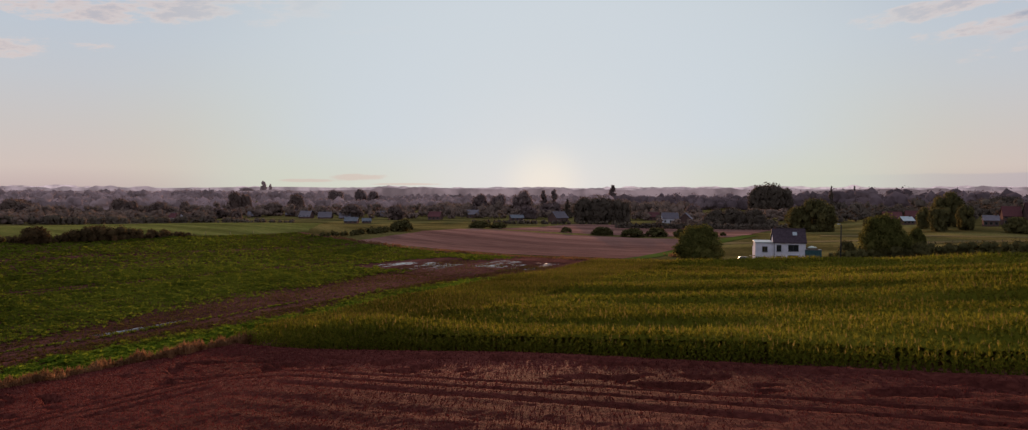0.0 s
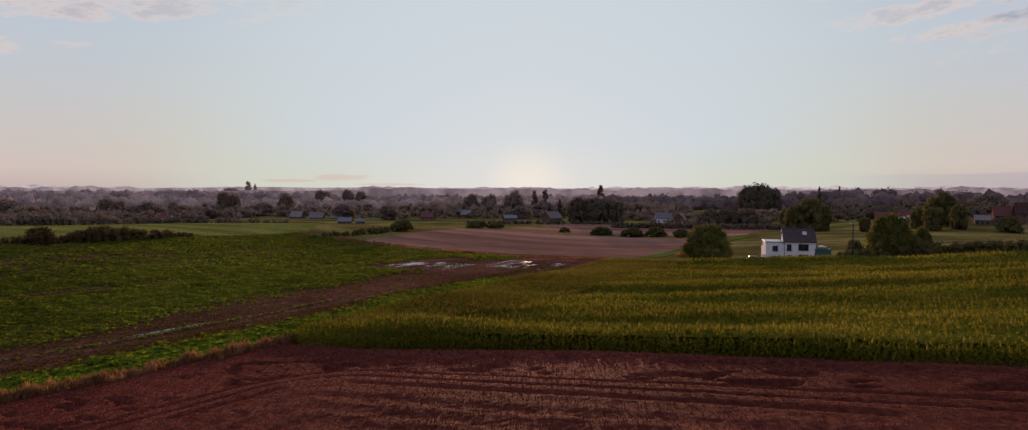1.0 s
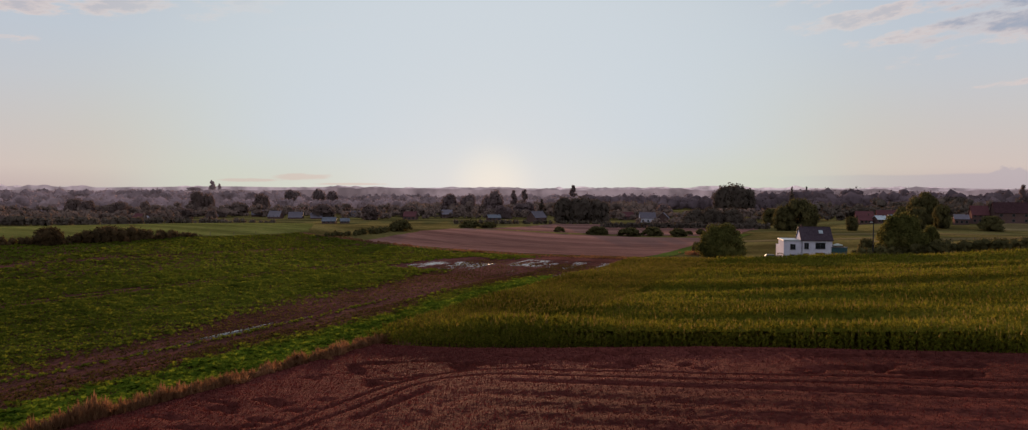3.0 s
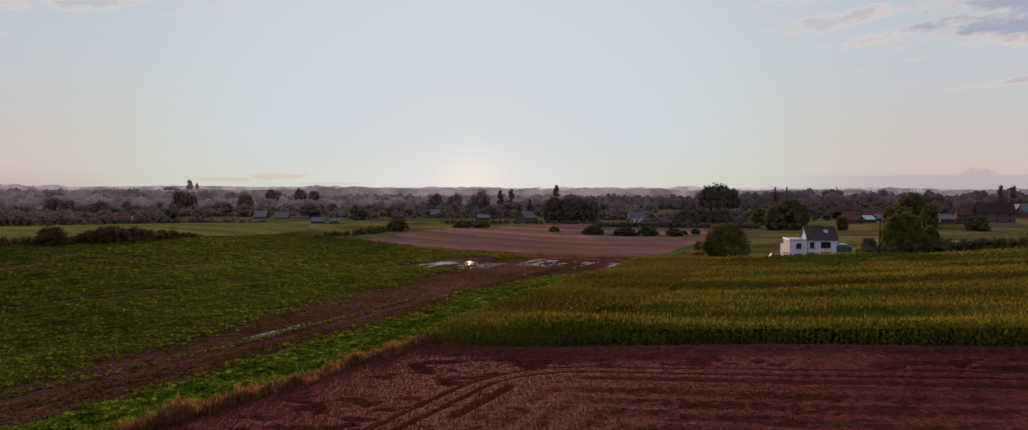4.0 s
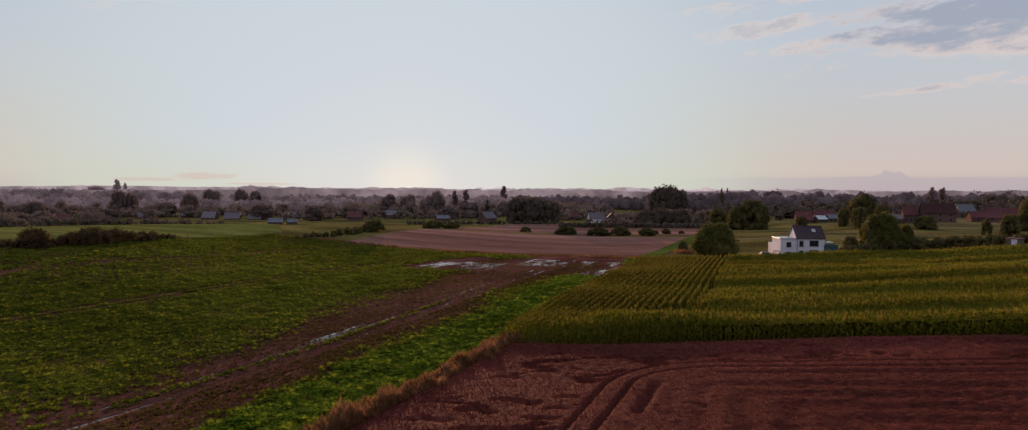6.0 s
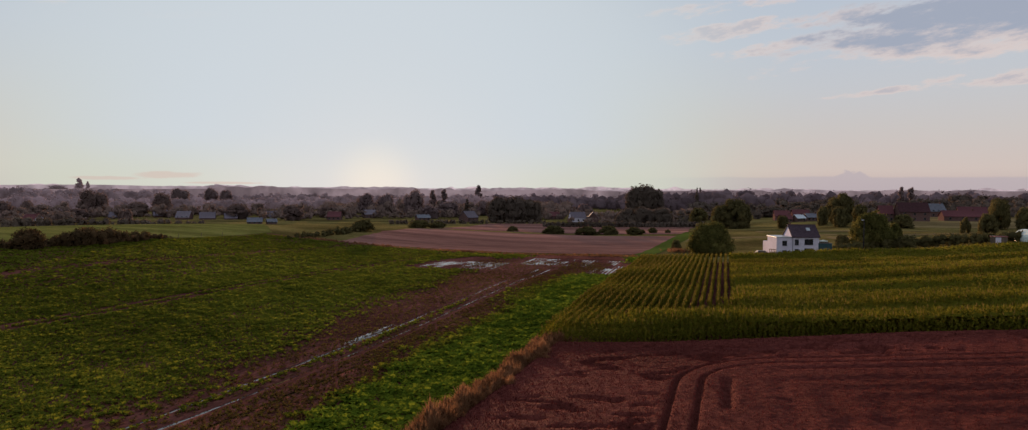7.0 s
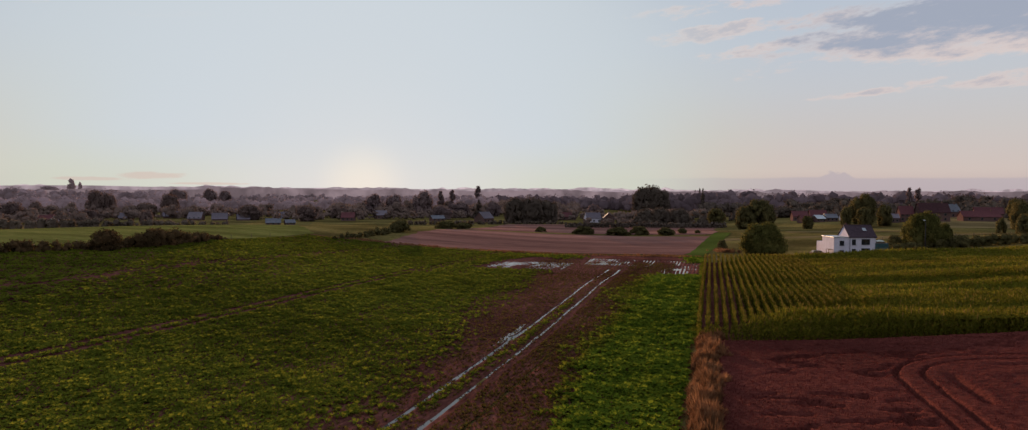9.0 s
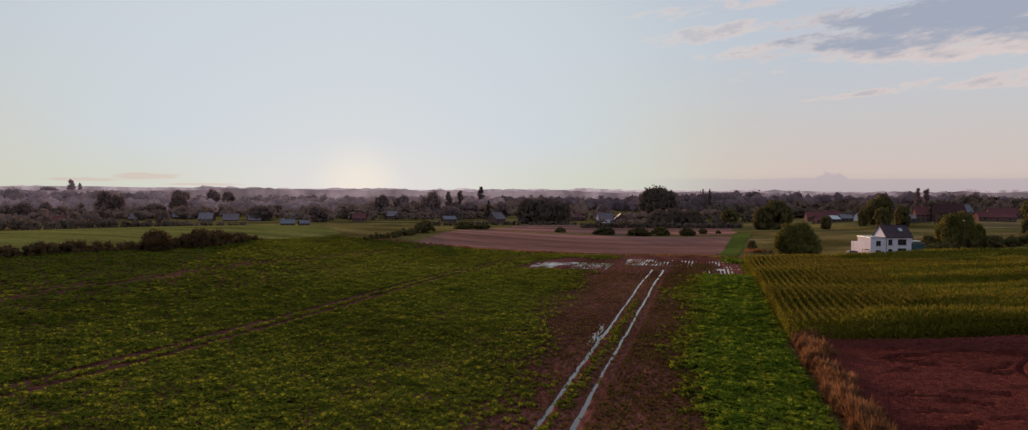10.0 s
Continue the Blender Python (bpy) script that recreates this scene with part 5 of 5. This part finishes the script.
for row in (
    (-205, 625, 10, 13, 9, 4.0, 8.0, M_BRICK, M_GREYROOF, "brick village house with grey tiled roof"),
    (-178, 577, -8, 10, 9, 4.0, 8.5, M_BRICK, M_GREYROOF, "brick village house with a broad grey tiled roof"),
    (-160, 571, 5, 11, 9, 3.6, 7.8, M_BRICK, M_GREYROOF, "low brick house with purple-grey roof"),
    (-143, 569, 12, 9, 9, 3.4, 7.0, M_BRICK, M_GREYROOF, "low brick house with dark grey roof"),
    (-113, 468, 4, 9, 7, 2.0, 4.4, M_BRICK, M_SHEET, "low shed with a shining pale roof"),
    (-103, 470, 14, 6, 6, 1.8, 3.6, M_BRICK, M_SHEET, "small lean-to shed with a pale roof"),
    (-288, 560, 60, 10, 8, 5.0, 8.5, M_RENDER, M_GREYROOF, "white gabled house among the trees"),
    (-272, 556, 10, 14, 8, 3.6, 7.5, M_BRICK, M_TILE, "brick house with dull tiled roof"),
    (-272, 772, 60, 9, 8, 4.2, 8.6, M_RENDER, M_GREYROOF, "pale gabled house above the village"),
    (-252, 502, -30, 11, 7, 2.8, 5.6, M_RENDER, M_TILE, "low pale cottage with a dull tiled roof"),
    (-236, 612, 20, 11, 8, 3.2, 7.0, M_BRICK, M_GREYROOF, "brick cottage with a mauve-grey roof"),
    (-196, 690, -15, 12, 8, 3.6, 7.8, M_BRICK, M_TILE, "brick house with an old tiled roof"),
    (-118, 610, 25, 11, 8, 3.4, 7.4, M_RENDER, M_GREYROOF, "pale village house with a slate roof"),
    (-64, 548, -12, 10, 8, 3.0, 6.6, M_BRICK, M_TILE, "low brick house with a dull red roof"),
    (-36, 590, 15, 10, 8, 3.4, 7.0, M_BRICK, M_GREYROOF, "brick house with a grey roof among gardens"),
    (2, 526, 10, 10, 8, 2.4, 4.6, M_BRICK, M_SHEET, "low brick house with a bluish sheet roof"),
    (32.6, 497, 40, 12, 9, 3.4, 7.8, M_BRICK, M_GREYROOF, "gabled brick house with a steep grey roof"),
    (59, 489, -10, 20, 7, 2.2, 3.6, M_BRICK, M_SHEET, "long low barn with a pale roof"),
    (112, 537, 10, 13, 8, 3.0, 6.2, M_BRICK, M_TILE, "red brick house with red tiled roof"),
    (110, 475, -5, 11, 8, 3.6, 7.4, M_RENDER, M_GREYROOF, "village house with solar panels on a grey roof"),
    (119, 466, 70, 10, 8, 3.6, 7.4, M_BRICK, M_GREYROOF, "brick gabled house with grey roof"),
    (210, 374, -24, 9, 7, 3.2, 6.2, M_BRICK, M_TILE, "brick house with orange-red tiled roof"),
    (202, 347, 5, 6, 5, 2.4, 4.2, M_BRICK, M_METAL, "brick farm shed with a bright sheet roof"),
    (195, 350, -10, 6.5, 6, 2.4, 4.8, M_BRICK, M_TILE, "small brick cottage with red tiled roof"),
    (213, 350, -15, 7, 6, 2.6, 4.6, M_BRICK, M_SHEET, "brick cottage with a bluish sheet roof"),
    (228, 352, 25, 9, 7, 3.0, 6.2, M_RENDER, M_DARK_TILE, "pale cottage with a dark tiled roof"),
    (305, 352, -12, 10, 8, 4.0, 8.4, M_BRICK, M_SHEET, "brick house with solar panels across its roof"),
    (222, 372, -24, 10, 7, 3.2, 6.4, M_BRICK, M_TILE, "brick house with red tiled roof"),
    (221, 312, -30, 6, 6, 3.0, 5.0, M_BRICK, M_GREYROOF, "small brick house with a pale grey roof"),
    (231, 313, -24, 7, 6, 4.6, 8.6, M_BRICK, M_TILE, "red brick house with bright red roof"),
    (240, 304, -24, 15, 8, 5.4, 10.0, M_BRICK, M_DARK_TILE, "large old brick barn with a deep dark red roof"),
    (268, 300, -24, 19, 7, 2.8, 5.6, M_BRICK, M_TILE, "long low brick farm range with red roof"),
    (296, 318, -40, 14, 9, 3.6, 7.0, M_BRICK, M_TILE, "brick outbuilding with red tiled roof"),
    (318, 372, -10, 14, 9, 4.0, 8.0, M_BRICK, M_METAL, "brick house with solar panels"),
):
    village_house(*row, base=-2.0 if row[1] > 550 and row[0] < -100 else 0.0)


# ---- yard things by the white house ----
def yard():
    c = new("container")
    c.matrix_basis = Matrix.Translation((74.0, 166.6, float(land(74, 166.6)))) @ Matrix.Rotation(radians(-12), 4, "Z")
    tagged(c, "tall teal steel container standing beside the house", "container")
    part("body", boxes((-1.9, 1.9, -1.2, 1.2, 0.0, 3.3), bevel=0.04), M_TEAL, c)
    for i in range(9):
        part("rib", boxes((-1.8 + i * 0.42, -1.6 + i * 0.42, -1.26, -1.2, 0.2, 3.2)), M_TEAL, c)
    part("roof", boxes((-2.0, 2.0, -1.3, 1.3, 3.31, 3.46), bevel=0.03), M_FRAME, c, "dark sheet roof")
    car = new("car")
    car.matrix_basis = Matrix.Translation((60.4, 175.2, float(land(60.4, 175.2)))) @ Matrix.Rotation(radians(-16), 4, "Z") @ Matrix.Diagonal((1.08, 1.08, 1.25, 1))
    tagged(car, "dark red car parked beside the white house", "car")
    part("body", prism([(-2.1, 0.35), (2.1, 0.35), (2.15, 0.8), (1.3, 0.95), (-2.0, 1.0), (-2.15, 0.7)], -0.85, 0.85), M_RUST, car)
    part("cabin", prism([(-1.8, 0.98), (1.15, 0.94), (0.5, 1.48), (-1.3, 1.5)], -0.75, 0.75), M_FRAME, car, "dark glazed cabin")
    for wx in (-1.3, 1.3):
        for wy in (-0.84, 0.84):
            bm = bmesh.new()
            tube(bm, (wx, wy - 0.1, 0.33), (wx, wy + 0.1, 0.33), 0.33, 0.33, 12)
            part("wheel", bm, M_FRAME, car)
    heap = new("covered_heap")
    heap.matrix_basis = Matrix.Translation((74.0, 166.6, float(land(74, 166.6)) + 3.47)) @ Matrix.Rotation(radians(-12), 4, "Z")
    tagged(heap, "pale creased sheet over timber lying on the container", "tarpaulin")
    part("boards", boxes((-1.5, 1.2, -0.9, 0.9, 0.0, 0.22), (-1.3, 0.9, -0.8, 0.8, 0.221, 0.4)), M_TIMBER, heap, "stacked boards")
    part("sheet", prism([(-1.0, 0.401), (1.0, 0.401), (0.8, 0.62), (0.2, 0.8), (-0.6, 0.68)], -0.7, 0.7), M_PALE, heap, "pale creased sheet")
    lamp = new("street_lamp")
    lamp.matrix_basis = Matrix.Translation((73.3, 150.7, float(land(73.3, 150.7)) - 0.1))
    tagged(lamp, "dark slender pole with a small street light", "street lamp")
    bm = bmesh.new()
    tube(bm, (0, 0, 0), (0, 0, 9.7), 0.17, 0.11, 10)
    part("pole", bm, M_POLE, lamp, smooth=True)
    bm = bmesh.new()
    tube(bm, (0, 0, 9.5), (-0.5, -0.2, 9.85), 0.05, 0.04, 6)
    part("arm", bm, M_POLE, lamp)
    part("lamp_head", boxes((-1.0, -0.4, -0.42, -0.12, 9.8, 9.98), bevel=0.03), M_METAL, lamp, "pale lamp head")
    hut = new("hut")
    hut.matrix_basis = Matrix.Translation((122.4, 155, float(land(122.4, 155)) - 0.1)) @ Matrix.Rotation(radians(-25), 4, "Z")
    tagged(hut, "small weathered timber shed with a rusty roof", "shed")
    part("wall", boxes((-1.6, 1.6, -1.3, 1.3, 0, 2.1)), M_TIMBER, hut)
    part("roof", boxes((-1.8, 1.8, -1.5, 1.5, 2.11, 2.26), bevel=0.03), M_RUST, hut)
    part("door", boxes((-1.4, 0.0, -1.36, -1.31, 0.1, 1.95)), M_RENDER, hut, "pale door")
    tun = new("polytunnel")
    tun.matrix_basis = Matrix.Translation((133, 152, float(land(133, 152)) - 0.1)) @ Matrix.Rotation(radians(-25), 4, "Z")
    tagged(tun, "pale plastic-covered tunnel greenhouse", "greenhouse")
    part("cover", prism([(3.6 * math.cos(math.pi * i / 16), 3.4 * math.sin(math.pi * i / 16)) for i in range(17)], -7, 7), M_PALE, tun, smooth=False)


yard()


# ---- fences ----
def fence_row(points, step, h, label):
    proto = None
    for (x0, y0), (x1, y1) in zip(points, points[1:]):
        n = int(math.hypot(x1 - x0, y1 - y0) / step)
        for i in range(n):
            x, y = x0 + (x1 - x0) * i / n, y0 + (y1 - y0) * i / n
            m = Matrix.Translation((x, y, float(land(x, y)) - 0.1))
            if proto is None:
                bm = bmesh.new()
                tube(bm, (0, 0, 0), (0.02, 0, h), 0.09, 0.07, 7)
                proto = part("fence_post", bm, M_TIMBER)
                tagged(proto, label, "fence post", "fence posts")
                proto.matrix_basis = m
            else:
                copy_thing(proto, m)


fence_row([(-165, 150), (-150, 160), (-128, 192), (-112, 225), (-92, 258)], 9.0, 1.5, "weathered wooden fence post in dry grass")
fence_row([(22, 166), (36, 190)], 3.0, 1.3, "short timber post at the field corner")
fence_row([(112, 205), (190, 180)], 6.0, 1.3, "grey fence post in the meadow")
